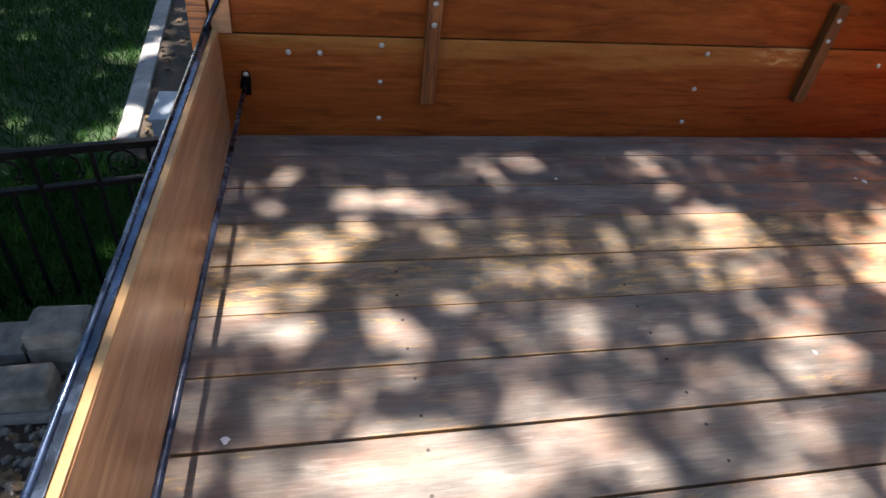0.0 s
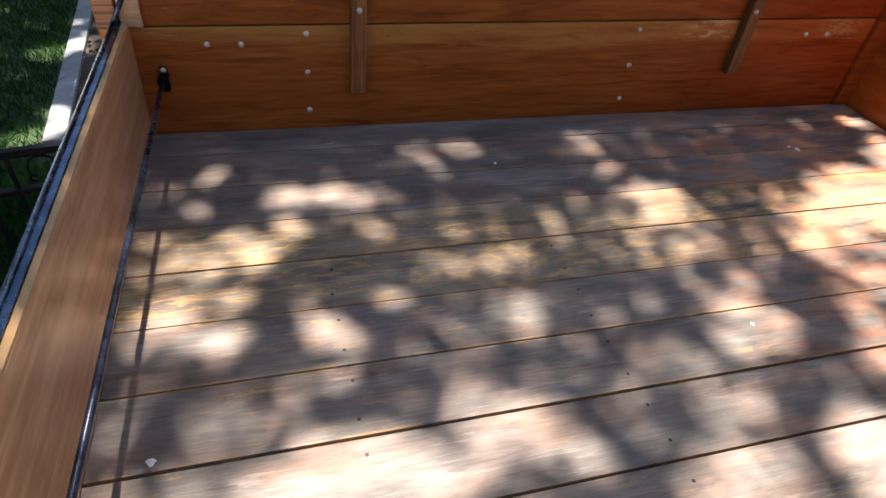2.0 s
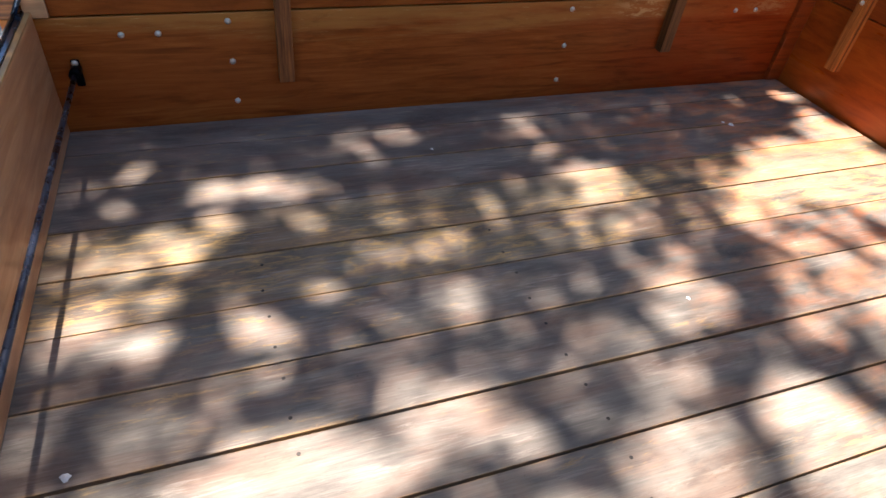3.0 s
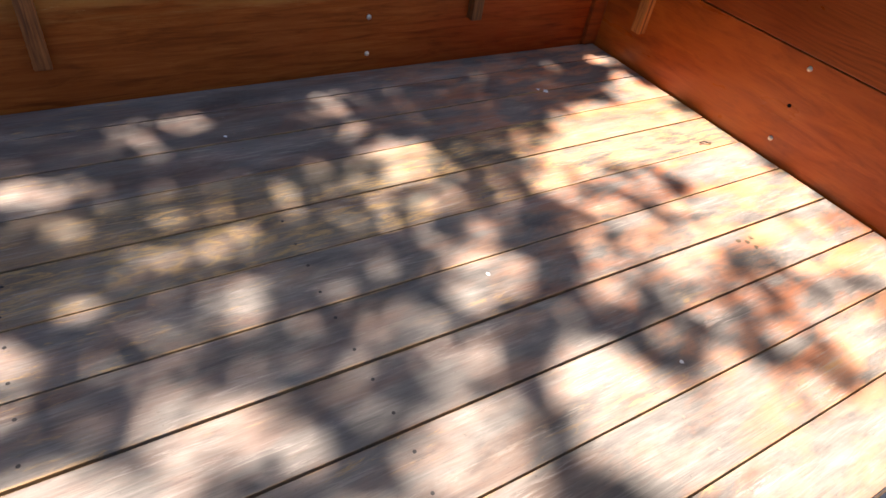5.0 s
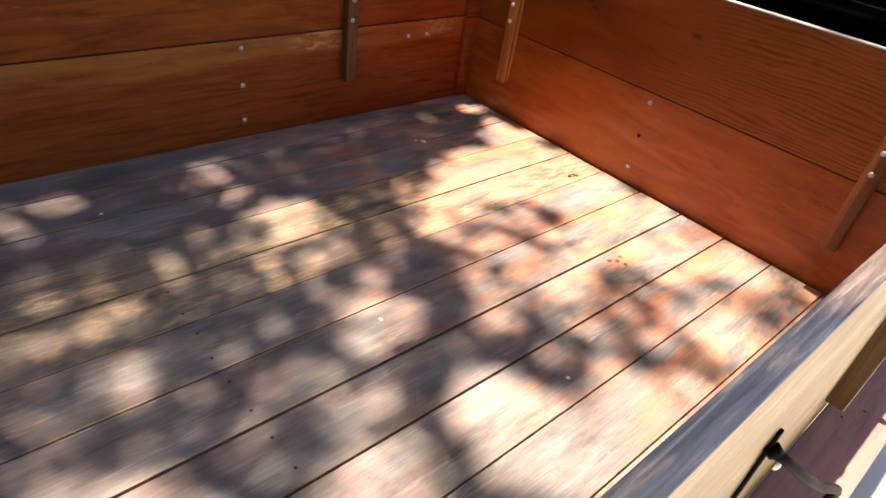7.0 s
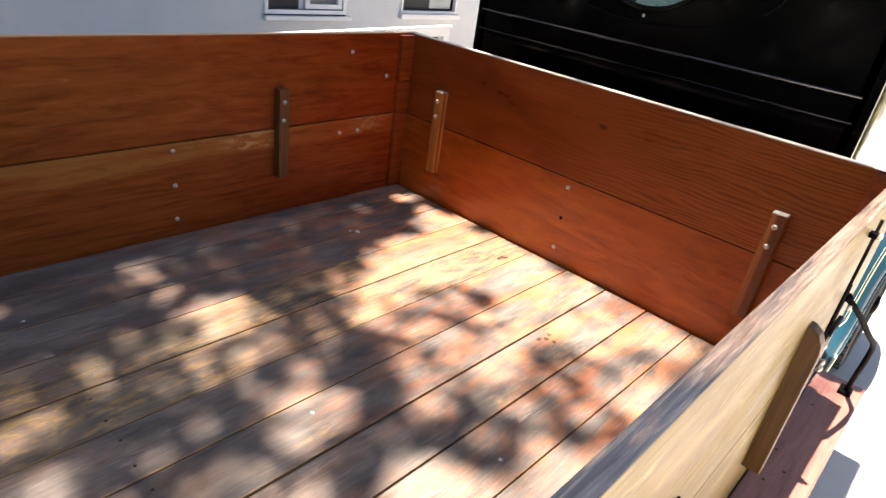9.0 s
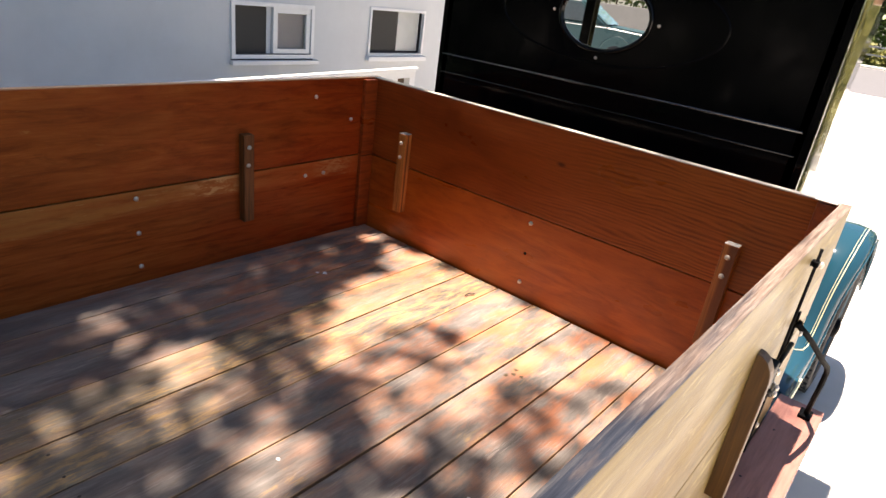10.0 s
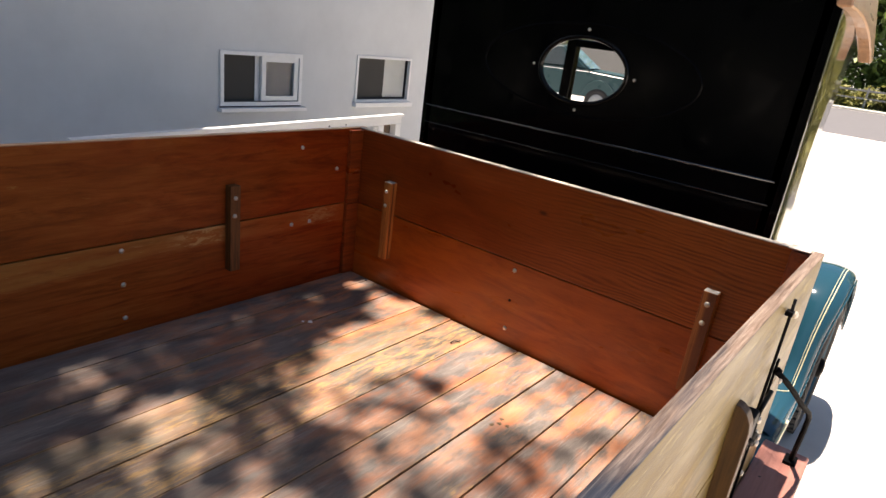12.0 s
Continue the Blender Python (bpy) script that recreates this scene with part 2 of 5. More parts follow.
def plank_wood(name, tint=(0.19, 0.168, 0.15), much=0.25, veins=False, gold=0.0):
    """Floor planks: grey-brown stain with fine grain, scuffed pale and rubbed through to orange wood in places."""
    w = Mat(name, 0.42)
    grain = w.noise(w.coords((2.2, 30, 30)), 4.0, 7, 0.66, 1.0)
    fine = w.noise(w.coords((5, 300, 300)), 2.2, 4, 0.75)
    patch = w.noise(w.coords((3.0, 7.5, 7.5)), 2.1, 6, 0.64, 0.3)
    scuff = w.noise(w.coords((5, 75, 75)), 2.2, 7, 0.72, 0.8)
    broad = w.noise(w.coords((2.2, 7, 7)), 2.0, 4, 0.6, 0.3)
    worn = w.noise(w.coords((5, 30, 30)), 2.4, 8, 0.76, 0.7)
    speck = w.noise(w.coords((60, 90, 90)), 2.0, 3, 0.6)
    hue = w.noise(w.coords((1.8, 5, 5)), 1.9, 3, 0.5)
    info = w.n("ShaderNodeObjectInfo")
    c = w.ramp(grain, [(0.3, (0.082, 0.074, 0.067)), (0.5, (0.15, 0.136, 0.124)), (0.72, (0.24, 0.219, 0.2))])
    c = w.mix(w.grey(fine, 0.38, 0.68, 0.0, 0.7), c, (0.052, 0.045, 0.039))
    c = w.mix(w.grey(broad, 0.42, 0.66, 0.0, 0.5), c, (0.32, 0.275, 0.238))
    c = w.mix(w.grey(info.outputs["Random"], 0, 1, 0.0, 0.25), c, (0.2, 0.16, 0.14))
    c = w.mix(much, c, tint)
    stain = w.noise(w.coords((1.3, 6, 6)), 2.3, 6, 0.7, 0.5)
    c = w.mix(w.grey(stain, 0.46, 0.66, 0.0, 0.7), c, (0.058, 0.05, 0.047))
    geo = w.n("ShaderNodeNewGeometry")
    sep = w.n("ShaderNodeSeparateXYZ")
    w.link(geo.outputs["Position"], sep.inputs[0])
    ahead = w.grey(sep.outputs["X"], -1.15, -0.3, 0.15, 1.0)     # more bare orange towards the headboard, the sunlit end's warmth put into the colour
    bare = w.mix(w.grey(hue, 0.4, 0.6), w.mix(w.grey(fine, 0.3, 0.7), (0.54, 0.19, 0.075), (0.36, 0.115, 0.05)), (0.54, 0.26, 0.14))
    c = w.mix(w.math("MULTIPLY", w.grey(patch, 0.43, 0.62, 0.0, 0.85), ahead), c, bare)
    rub = w.noise(w.coords((1.4, 3.2, 3.2)), 1.6, 3, 0.5)
    c = w.mix(w.math("MULTIPLY", w.grey(worn, 0.55 - 0.06 * gold, 0.66 - 0.06 * gold, 0.0, 0.75), w.grey(rub, 0.48 - 0.1 * gold, 0.6 - 0.1 * gold)), c, (0.47, 0.29, 0.11))
    c = w.mix(w.math("MULTIPLY", w.grey(scuff, 0.53, 0.6, 0.0, 0.55), w.grey(broad, 0.48, 0.62)), c, (0.37, 0.32, 0.28))
    if veins:
        # figured grain laid bare in a net of yellow lines
        tc = w.n("ShaderNodeTexCoord")
        oc = w.n("ShaderNodeSeparateXYZ")
        w.link(tc.outputs["Object"], oc.inputs[0])
        cells = w.n("ShaderNodeTexVoronoi", Scale=1.0)
        cells.feature = "DISTANCE_TO_EDGE"
        shake = w.n("ShaderNodeTexNoise", Scale=14.0, Detail=3.0)
        w.link(tc.outputs["Object"], shake.inputs["Vector"])
        add = w.n("ShaderNodeVectorMath")
        add.operation = "MULTIPLY_ADD"
        add.inputs[1].default_value = (0.05, 0.04, 0.04)
        w.link(shake.outputs["Color"], add.inputs[0])
        w.link(tc.outputs["Object"], add.inputs[2])
        mp = w.n("ShaderNodeMapping")
        mp.inputs["Scale"].default_value = (15, 34, 34)
        w.link(add.outputs[0], mp.inputs["Vector"])
        w.link(mp.outputs[0], cells.inputs["Vector"])
        off = w.math("ABSOLUTE", w.math("ADD", oc.outputs["X"], 0.42))
        net = w.math("MULTIPLY", w.grey(cells.outputs["Distance"], 0.16, 0.05), w.grey(off, 0.36, 0.12))
        c = w.mix(w.math("MULTIPLY", net, w.grey(worn, 0.42, 0.58, 0.0, 0.5)), c, (0.44, 0.28, 0.1))
    c = w.mix(w.grey(speck, 0.68, 0.74, 0.0, 0.5), c, (0.05, 0.038, 0.033))
    # worn plank edges, their sunlit highlight put in as a broken tan line
    place = w.n("ShaderNodeTexCoord")
    across = w.n("ShaderNodeSeparateXYZ")
    w.link(place.outputs["Object"], across.inputs[0])
    rim = w.math("MULTIPLY", w.grey(w.math("ABSOLUTE", across.outputs["Y"]), 0.0655, 0.0695), w.grey(w.noise(w.coords((7, 9, 9)), 2.0, 5, 0.7), 0.4, 0.6, 0.0, 0.75))
    c = w.mix(rim, c, (0.44, 0.27, 0.12))
    w.color(c)
    w.b.inputs["Specular IOR Level"].default_value = 0.22
    w.rough(w.grey(patch, 0.35, 0.65, 0.42, 0.66))
    w.bump(w.mix(0.5, grain, fine), 0.5, 0.003)
    return w.m


M_PLANK = plank_wood("worn_floor_plank")
M_PLANK_RED = plank_wood("red_brown_floor_plank", (0.175, 0.143, 0.122), 0.4)
M_PLANK_OLIVE = plank_wood("olive_floor_plank", (0.2, 0.155, 0.085), 0.45, gold=0.8)
M_PLANK_VEINED = plank_wood("figured_floor_plank", (0.2, 0.165, 0.11), 0.3, True, 1.0)
M_BLACK = plain("black_iron", (0.004, 0.004, 0.0045), 0.38, 0.0, 0.3)
M_BLACK.node_tree.nodes["Principled BSDF"].inputs["Specular IOR Level"].default_value = 0.04
M_IRON = plain("black_painted_iron", (0.0022, 0.0022, 0.0025), 0.6, 0.0, 0.3)
M_IRON.node_tree.nodes["Principled BSDF"].inputs["Specular IOR Level"].default_value = 0.05
# the sky's reflected blue is put into the rail and rod colours
M_RAIL = plain("worn_blue_black_iron", (0.08, 0.11, 0.17), 0.26, 0.9, 0.7, 22)
M_ROD = plain("dark_blue_iron_rod", (0.022, 0.03, 0.055), 0.28, 0.3, 0.4, 30)
M_PALENAIL = plain("worn_nail_head", (0.2, 0.15, 0.12), 0.6, 0.2)
M_NAIL = plain("dark_nail_head", (0.02, 0.017, 0.016), 0.6, 0.2, 0.4, 200)
M_STEEL = plain("zinc_bolt", (0.66, 0.58, 0.48), 0.4, 0.4, 0.3, 90)
M_CAB = plain("black_gloss_paint", (0.0014, 0.0014, 0.0018), 0.13, 0.0, 0.1)
M_CAB.node_tree.nodes["Principled BSDF"].inputs["Specular IOR Level"].default_value = 0.09
M_FLANK = plain("black_waxed_paint", (0.003, 0.003, 0.0033), 0.02, 0.0, 0.1, coat=1.0)
M_RIM = plain("black_rim_paint", (0.002, 0.002, 0.002), 0.1, 0.0, 0.1)
M_RIM.node_tree.nodes["Principled BSDF"].inputs["Specular IOR Level"].default_value = 0.25
M_BEAD = plain("black_bead_paint", (0.006, 0.006, 0.006), 0.2, 0.0, 0.1, coat=1.0)
M_FLANK.node_tree.nodes["Principled BSDF"].inputs["IOR"].default_value = 1.9
M_BLUE = plain("blue_fender_paint", (0.013, 0.056, 0.083), 0.05, 0.0, 0.06, 0.6)
M_STRIPE = plain("cream_pinstripe", (0.72, 0.68, 0.42), 0.4)
M_RUBBER = plain("tyre_rubber", (0.02, 0.02, 0.02), 0.8)
M_STUCCO = plain("grey_white_stucco", (0.62, 0.632, 0.632), 0.9, 0, 0.07, 2.2, bumpy=0.15)
M_WHITE = plain("white_vinyl", (0.8, 0.8, 0.79), 0.4, 0, 0.03)
M_ENDGRAIN = plain("weathered_end_grain", (0.42, 0.4, 0.36), 0.8, 0, 0.3, 60)
M_GATETOP = plain("rubbed_amber_edge", (0.38, 0.22, 0.09), 0.5, 0, 0.6, 9)
M_LIT_EDGE = plain("bare_worn_edge", (0.6, 0.54, 0.46), 0.5, 0, 0.2, 30)
M_DARK = plain("dark_opening", (0.03, 0.03, 0.03), 0.6)
M_CONC = plain("pale_concrete", (0.55, 0.53, 0.49), 0.85, 0, 0.1, 3.0, bumpy=0.1)
M_ASPH = plain("street_asphalt", (0.12, 0.12, 0.125), 0.9, 0, 0.15, 3.0)
M_GRASS = plain("lawn_soil", (0.028, 0.055, 0.018), 0.95, 0, 0.5, 2.0)
M_STONE = plain("grey_block", (0.15, 0.142, 0.128), 0.9, 0, 0.45, 16, bumpy=0.6)


def leaf_material(name, a, b, through=0.3):
    """Thin leaves that let a part of the light through."""
    p = Mat(name, 0.5)
    geo = p.n("ShaderNodeNewGeometry")
    c = p.mix(geo.outputs["Random Per Island"], a, b)
    p.color(c)
    tr = p.n("ShaderNodeBsdfTranslucent")
    p.link(c, tr.inputs[0])
    mx = p.n("ShaderNodeMixShader")
    mx.inputs[0].default_value = through
    p.link(p.b.outputs[0], mx.inputs[1])
    p.link(tr.outputs[0], mx.inputs[2])
    p.link(mx.outputs[0], p.t.nodes["Material Output"].inputs[0])
    return p.m


M_LEAF = leaf_material("leaf_green", (0.035, 0.075, 0.015), (0.085, 0.14, 0.03))
M_HEDGE = leaf_material("hedge_green", (0.05, 0.09, 0.02), (0.16, 0.19, 0.05), 0.2)
# sunshine is put into the brighter leaf colours of the next two
M_DRIVEHEDGE = leaf_material("sunny_hedge_green", (0.06, 0.075, 0.012), (0.4, 0.38, 0.12), 0.25)
M_TREE = leaf_material("sunny_tree_green", (0.08, 0.13, 0.025), (0.34, 0.44, 0.12), 0.4)
M_BLADE = leaf_material("grass_blade", (0.01, 0.042, 0.006), (0.024, 0.075, 0.011), 0.25)
M_BLADE.node_tree.nodes["Principled BSDF"].inputs["Specular IOR Level"].default_value = 0.12


def glass(name, tint=(1, 1, 1), rough=0.0):
    g = Mat(name, rough)
    g.color(tint)
    g.b.inputs["Transmission Weight"].default_value = 1.0
    g.b.inputs["IOR"].default_value = 1.2
    return g.m


M_GLASS = glass("window_glass")
M_SCREEN = plain("grey_insect_screen", (0.04, 0.038, 0.034), 0.8)
M_BLIND = plain("pale_blind", (0.34, 0.32, 0.3), 0.7, 0, 0.04)
M_PALEBLIND = plain("white_blind", (0.6, 0.62, 0.6), 0.7, 0, 0.04)
M_TEAL = plain("teal_car_paint", (0.02, 0.055, 0.062), 0.3, 0.0, 0.05, 0.8)
M_TEAL.node_tree.nodes["Principled BSDF"].inputs["Specular IOR Level"].default_value = 0.3
M_CHROME = plain("chrome", (0.7, 0.7, 0.7), 0.12, 1.0, 0.05)
M_GREYWALL = plain("grey_plaster", (0.2, 0.2, 0.19), 0.9, 0, 0.06, 4)
M_TAN = stained_wood("tan_roof_wood", (0.4, 0.22, 0.12), (0.52, 0.3, 0.17), (0.6, 0.38, 0.23), 0.35, 0.3)
M_SOIL = plain("dry_soil", (0.05, 0.039, 0.029), 0.95, 0, 0.35, 5, bumpy=0.5)
M_CURB = plain("pale_timber_curb", (0.25, 0.25, 0.25), 0.85, 0, 0.35, 7, bumpy=0.4)
M_BOX = plain("grey_blue_box", (0.22, 0.26, 0.31), 0.6, 0, 0.1)
M_LITTER = plain("dry_leaf_brown", (0.1, 0.066, 0.035), 0.8, 0, 0.4, 30)
M_BARK = plain("bark", (0.13, 0.09, 0.06), 0.9, 0, 0.4, 9, bumpy=0.6)

# ---- geometry helpers ----
PLACE = {}


def mesh_of(name, bm, mat):
    me = bpy.data.meshes.new(name)
    bm.to_mesh(me)
    bm.free()
    for m in mat if isinstance(mat, (list, tuple)) else [mat]:
        me.materials.append(m)
    return me


def settle(ob, at, parent=None):
    """Gives ob the world pose at, under its parent."""
    PLACE[ob.name] = at.copy() if at is not None else Matrix.Identity(4)
    if parent is not None:
        ob.parent = parent
        ob.matrix_parent_inverse = PLACE[parent.name].inverted()
    ob.matrix_basis = PLACE[ob.name]


def part(name, data, mat=None, parent=None, label="", at=None):
    """Links a bmesh or mesh as one object under a parent; at is its pose in the world."""
    me = data if isinstance(data, bpy.types.Mesh) else mesh_of(name, data, mat)
    ob = new(name, me)
    settle(ob, at, parent)
    if label:
        tagged(ob, label)
    return ob


def thing(name, label, category, group="", kind="", at=None):
    ob = new(name)
    ob.empty_display_size = 0.1
    settle(ob, at)
    return tagged(ob, label, category, group, kind)


def box(x0, x1, y0, y1, z0, z1, bevel=0.003, segs=2, bm=None):
    """An edge-rounded box."""
    own = bmesh.new()
    vs = bmesh.ops.create_cube(own, size=1)["verts"]
    for v in vs:
        v.co = Vector(((x0 + x1) / 2 + v.co.x * (x1 - x0), (y0 + y1) / 2 + v.co.y * (y1 - y0), (z0 + z1) / 2 + v.co.z * (z1 - z0)))
    if bevel:
        bmesh.ops.bevel(own, geom=own.edges[:], offset=bevel, segments=segs, affect="EDGES", profile=0.6)
    if bm is None:
        return own
    me = bpy.data.meshes.new("t")
    own.to_mesh(me)
    own.free()
    bm.from_mesh(me)
    bpy.data.meshes.remove(me)
    return bm


def tube(points, radius, sides=10, bm=None, closed=False):
    """A round bar through the points."""
    bm = bm or bmesh.new()
    pts = [Vector(p) for p in points]
    rings = []
    up = Vector((0.31, 0.17, 0.93)).normalized()
    n = len(pts)
    for i, p in enumerate(pts):
        a = pts[(i - 1) % n] if closed or i > 0 else p
        b = pts[(i + 1) % n] if closed or i < n - 1 else p
        d = (b - a).normalized()
        s = d.cross(up)
        if s.length < 0.1:
            s = d.cross(Vector((1, 0, 0)))
        s.normalize()
        u = s.cross(d)
        r = radius[i] if isinstance(radius, (list, tuple)) else radius
        rings.append([bm.verts.new(p + (s * math.cos(k * math.tau / sides) + u * math.sin(k * math.tau / sides)) * r) for k in range(sides)])
    for i in range(n if closed else n - 1):
        A, B = rings[i], rings[(i + 1) % n]
        for k in range(sides):
            f = bm.faces.new((A[k], A[(k + 1) % sides], B[(k + 1) % sides], B[k]))
            f.smooth = True
    if not closed:
        bm.faces.new(rings[0])
        bm.faces.new(rings[-1][::-1])
    bmesh.ops.recalc_face_normals(bm, faces=bm.faces[:])
    return bm


def lathe(profile, sides=16):
    """A body turned round the local z axis; profile rows are radius, height."""
    bm = bmesh.new()
    rings = []
    for r, z in profile:
        rings.append([bm.verts.new((r * math.cos(k * math.tau / sides), r * math.sin(k * math.tau / sides), z)) for k in range(sides)])
    for A, B in zip(rings, rings[1:]):
        for k in range(sides):
            f = bm.faces.new((A[k], A[(k + 1) % sides], B[(k + 1) % sides], B[k]))
            f.smooth = True
    bm.faces.new(rings[0])
    bm.faces.new(rings[-1][::-1])
    bmesh.ops.recalc_face_normals(bm, faces=bm.faces[:])
    return bm


def ellipse(cx, cz, a, b, n=48, y=0.0):
    return [Vector((cx + a * math.cos(i * math.tau / n), y, cz + b * math.sin(i * math.tau / n))) for i in range(n)]


def wall_sheet(us, vs, holes, thick):
    """A wall of the given thickness in the local xz plane with rectangular openings, front face at y = 0."""
    bm = bmesh.new()
    grid = [[bm.verts.new((u, 0, v)) for v in vs] for u in us]
    for i in range(len(us) - 1):
        for j in range(len(vs) - 1):
            if (i, j) not in holes:
                bm.faces.new((grid[i][j], grid[i + 1][j], grid[i + 1][j + 1], grid[i][j + 1]))
    bmesh.ops.delete(bm, geom=[v for v in bm.verts if not v.link_faces], context="VERTS")
    geom = bmesh.ops.extrude_face_region(bm, geom=bm.faces[:])["geom"]
    for v in geom:
        if isinstance(v, bmesh.types.BMVert):
            v.co.y += thick
    bmesh.ops.recalc_face_normals(bm, faces=bm.faces[:])
    return bm


def quads(name, centres, sizes, mat, seed, flat=0.4, long=1.0, fold=0.25):
    """One mesh of many small folded leaves at the centres."""
    rng = np.random.default_rng(seed)
    n = len(centres)
    c = np.asarray(centres, float)
    yaw = rng.uniform(0, math.tau, n)
    tilt = rng.normal(0, flat, n)
    roll = rng.normal(0, flat, n)
    d = np.stack([np.cos(yaw) * np.cos(tilt), np.sin(yaw) * np.cos(tilt), np.sin(tilt)], 1)
    s = np.stack([-np.sin(yaw), np.cos(yaw), np.sin(roll)], 1)
    s /= np.linalg.norm(s, axis=1)[:, None]
    u = np.cross(d, s)
    L = np.asarray(sizes)[:, None]
    w = L * 0.34 / long
    a, b = c - d * L * 0.5, c + d * L * 0.5
    m1 = c + s * w + u * w * fold - d * L * 0.06
    m2 = c - s * w + u * w * fold - d * L * 0.06
    v = np.stack([a, m1, b, m2], 1).reshape(-1, 3)
    i = np.arange(n)[:, None] * 4
    f = np.concatenate([i + np.array([[0, 1, 2]]), i + np.array([[0, 2, 3]])], 0)
    me = bpy.data.meshes.new(name)
    me.from_pydata(v.tolist(), [], f.tolist())
    me.materials.append(mat)
    return me


# ---- the truck: bed ----
FZ = 0.9          # top of the bed floor
WT = 1.481        # top of the side boards
WJ = 1.193        # joint of the two boards
YN = -1.545       # inner face of the side nearest the drive
TH = 0.022        # board thickness
XR = -2.29        # rear end of the side boards

truck = thing("vintage_truck", "vintage truck, varnished wooden bed, black cab, blue fenders", "truck")
floor_part = part("bed_frame", box(-2.24, -0.001, YN + 0.001, -0.001, FZ - 0.11, FZ - 0.03, 0.004), M_BLACK, truck, "dark frame under the bed planks")


def side_boards(panel, spans, x0, x1, y, mats, bevel=0.0025):
    for (z0, z1), mat in zip(spans, mats):
        half, hz = (x1 - x0) / 2, (z1 - z0) / 2
        part("board", box(-half, half, 0, TH, -hz, hz, bevel), mat, panel, at=pose((x0 + x1) / 2, y, (z0 + z1) / 2))


BOLT = mesh_of("bolt", lathe([(0.0074, 0), (0.0074, 0.0013), (0.0065, 0.0036), (0.0038, 0.0054), (0.001, 0.006)], 12), M_STEEL)
HOLE = mesh_of("bolt_hole", lathe([(0.005, 0), (0.0055, 0.0008), (0.003, 0.001)], 10), M_BLACK)
NAIL = mesh_of("nail", lathe([(0.0033, 0), (0.0033, 0.0004), (0.0024, 0.0006), (0.001, 0.0003)], 10), M_NAIL)
NAIL_PALE = mesh_of("nail", lathe([(0.0034, 0), (0.0034, 0.0006), (0.0024, 0.0009), (0.001, 0.0004)], 10), M_PALENAIL)
CLEAT = mesh_of("cleat", box(-0.148, 0.148, -0.0185, 0.0185, 0, 0.03, 0.002), M_CLEAT)
FAR_TURN = pose(0, 0, 0, 90, 0, 0)         # heads towards -y
FRONT_TURN = pose(0, 0, 0, 0, -90, 0)      # heads towards -x
UP_CLEAT = FAR_TURN @ pose(0, 0, 0, 0, 0, 90)


def bolts(panel, places, turn, mesh=BOLT):
    for p in places:
        part(mesh.name.split(".")[0], mesh, parent=panel, at=Matrix.Translation(p) @ turn)


# far side panel
far = part("side_panel", box(XR, 0.03, TH + 0.001, TH + 0.03, FZ - 0.09, FZ - 0.02, 0.002), M_BLACK, truck, "varnished red-brown far side of two wide boards")
JOINT_L, JOINT_R = 1.175, 1.197      # the joint rises slightly towards the cab
for (zl0, zr0, zl1, zr1), mat in (((FZ - 0.06, FZ - 0.06, JOINT_L - 0.0022, JOINT_R - 0.0022), M_RUBBED), ((JOINT_L + 0.0022, JOINT_R + 0.0022, WT, WT), M_WALL)):
    half, zc = (0.03 - XR) / 2, (zl0 + zr1) / 2
    bm = box(-half, half, 0, TH, -0.1, 0.1, 0.0025)
    for v in bm.verts:
        u = (v.co.x + half) / (2 * half)
        lo, hi = zl0 + (zr0 - zl0) * u - zc, zl1 + (zr1 - zl1) * u - zc
        v.co.z = hi + v.co.z - 0.1 if v.co.z > 0 else lo + v.co.z + 0.1
    part("board", bm, mat, far, at=pose((XR + 0.03) / 2, 0, zc))
part("cleat", CLEAT, parent=far, label="amber wooden cleat bolted across the joint", at=pose(-1.703, 0, 1.156) @ UP_CLEAT)
part("cleat", mesh_of("cleat", box(-0.1445, 0.1445, -0.018, 0.018, 0, 0.03, 0.002), M_BROWNCLEAT), parent=far, label="dark brown cleat bolted across the joint", at=pose(-0.55, 0, 1.178) @ UP_CLEAT)
bolts(far, [(-1.829, 0, 1.158), (-1.829, 0, 1.058), (-1.829, 0, 0.952), (-0.898, 0, 1.164), (-0.898, 0, 1.058), (-0.898, 0, 0.951),
            (-2.063, 0, 1.133), (-1.985, 0, 1.133), (-0.305, 0, 1.146), (-0.224, 0, 1.146), (-0.27, 0, 1.4225), (-0.107, 0, 1.334),
            (-1.703, -0.03, 1.277), (-1.703, -0.03, 1.225), (-0.55, -0.03, 1.283), (-0.553, -0.03, 1.2245)], FAR_TURN)
part("corner_post", box(-0.06, -0.001, -0.019, -0.001, FZ + 0.004, WJ, 0.003), M_FRONT, far)
part("corner_post", box(-0.06, -0.001, -0.019, -0.001, WJ + 0.002, WT - 0.004, 0.003), M_FRONT, far)
part("corner_post", box(-2.288, -2.243, -0.014, -0.001, 1.178, WT - 0.004, 0.003), M_CLEAT, far, "amber wooden post at the rear corner")
part("corner_post", box(-2.238, -2.192, -0.011, -0.001, 1.178, WT - 0.004, 0.003), M_GATE, far)

# unseen black strip added to keep light out of the far seam
part("seam_batten", box(XR, 0.03, TH + 0.001, TH + 0.012, 1.14, 1.23, 0.002), M_BLACK, far)
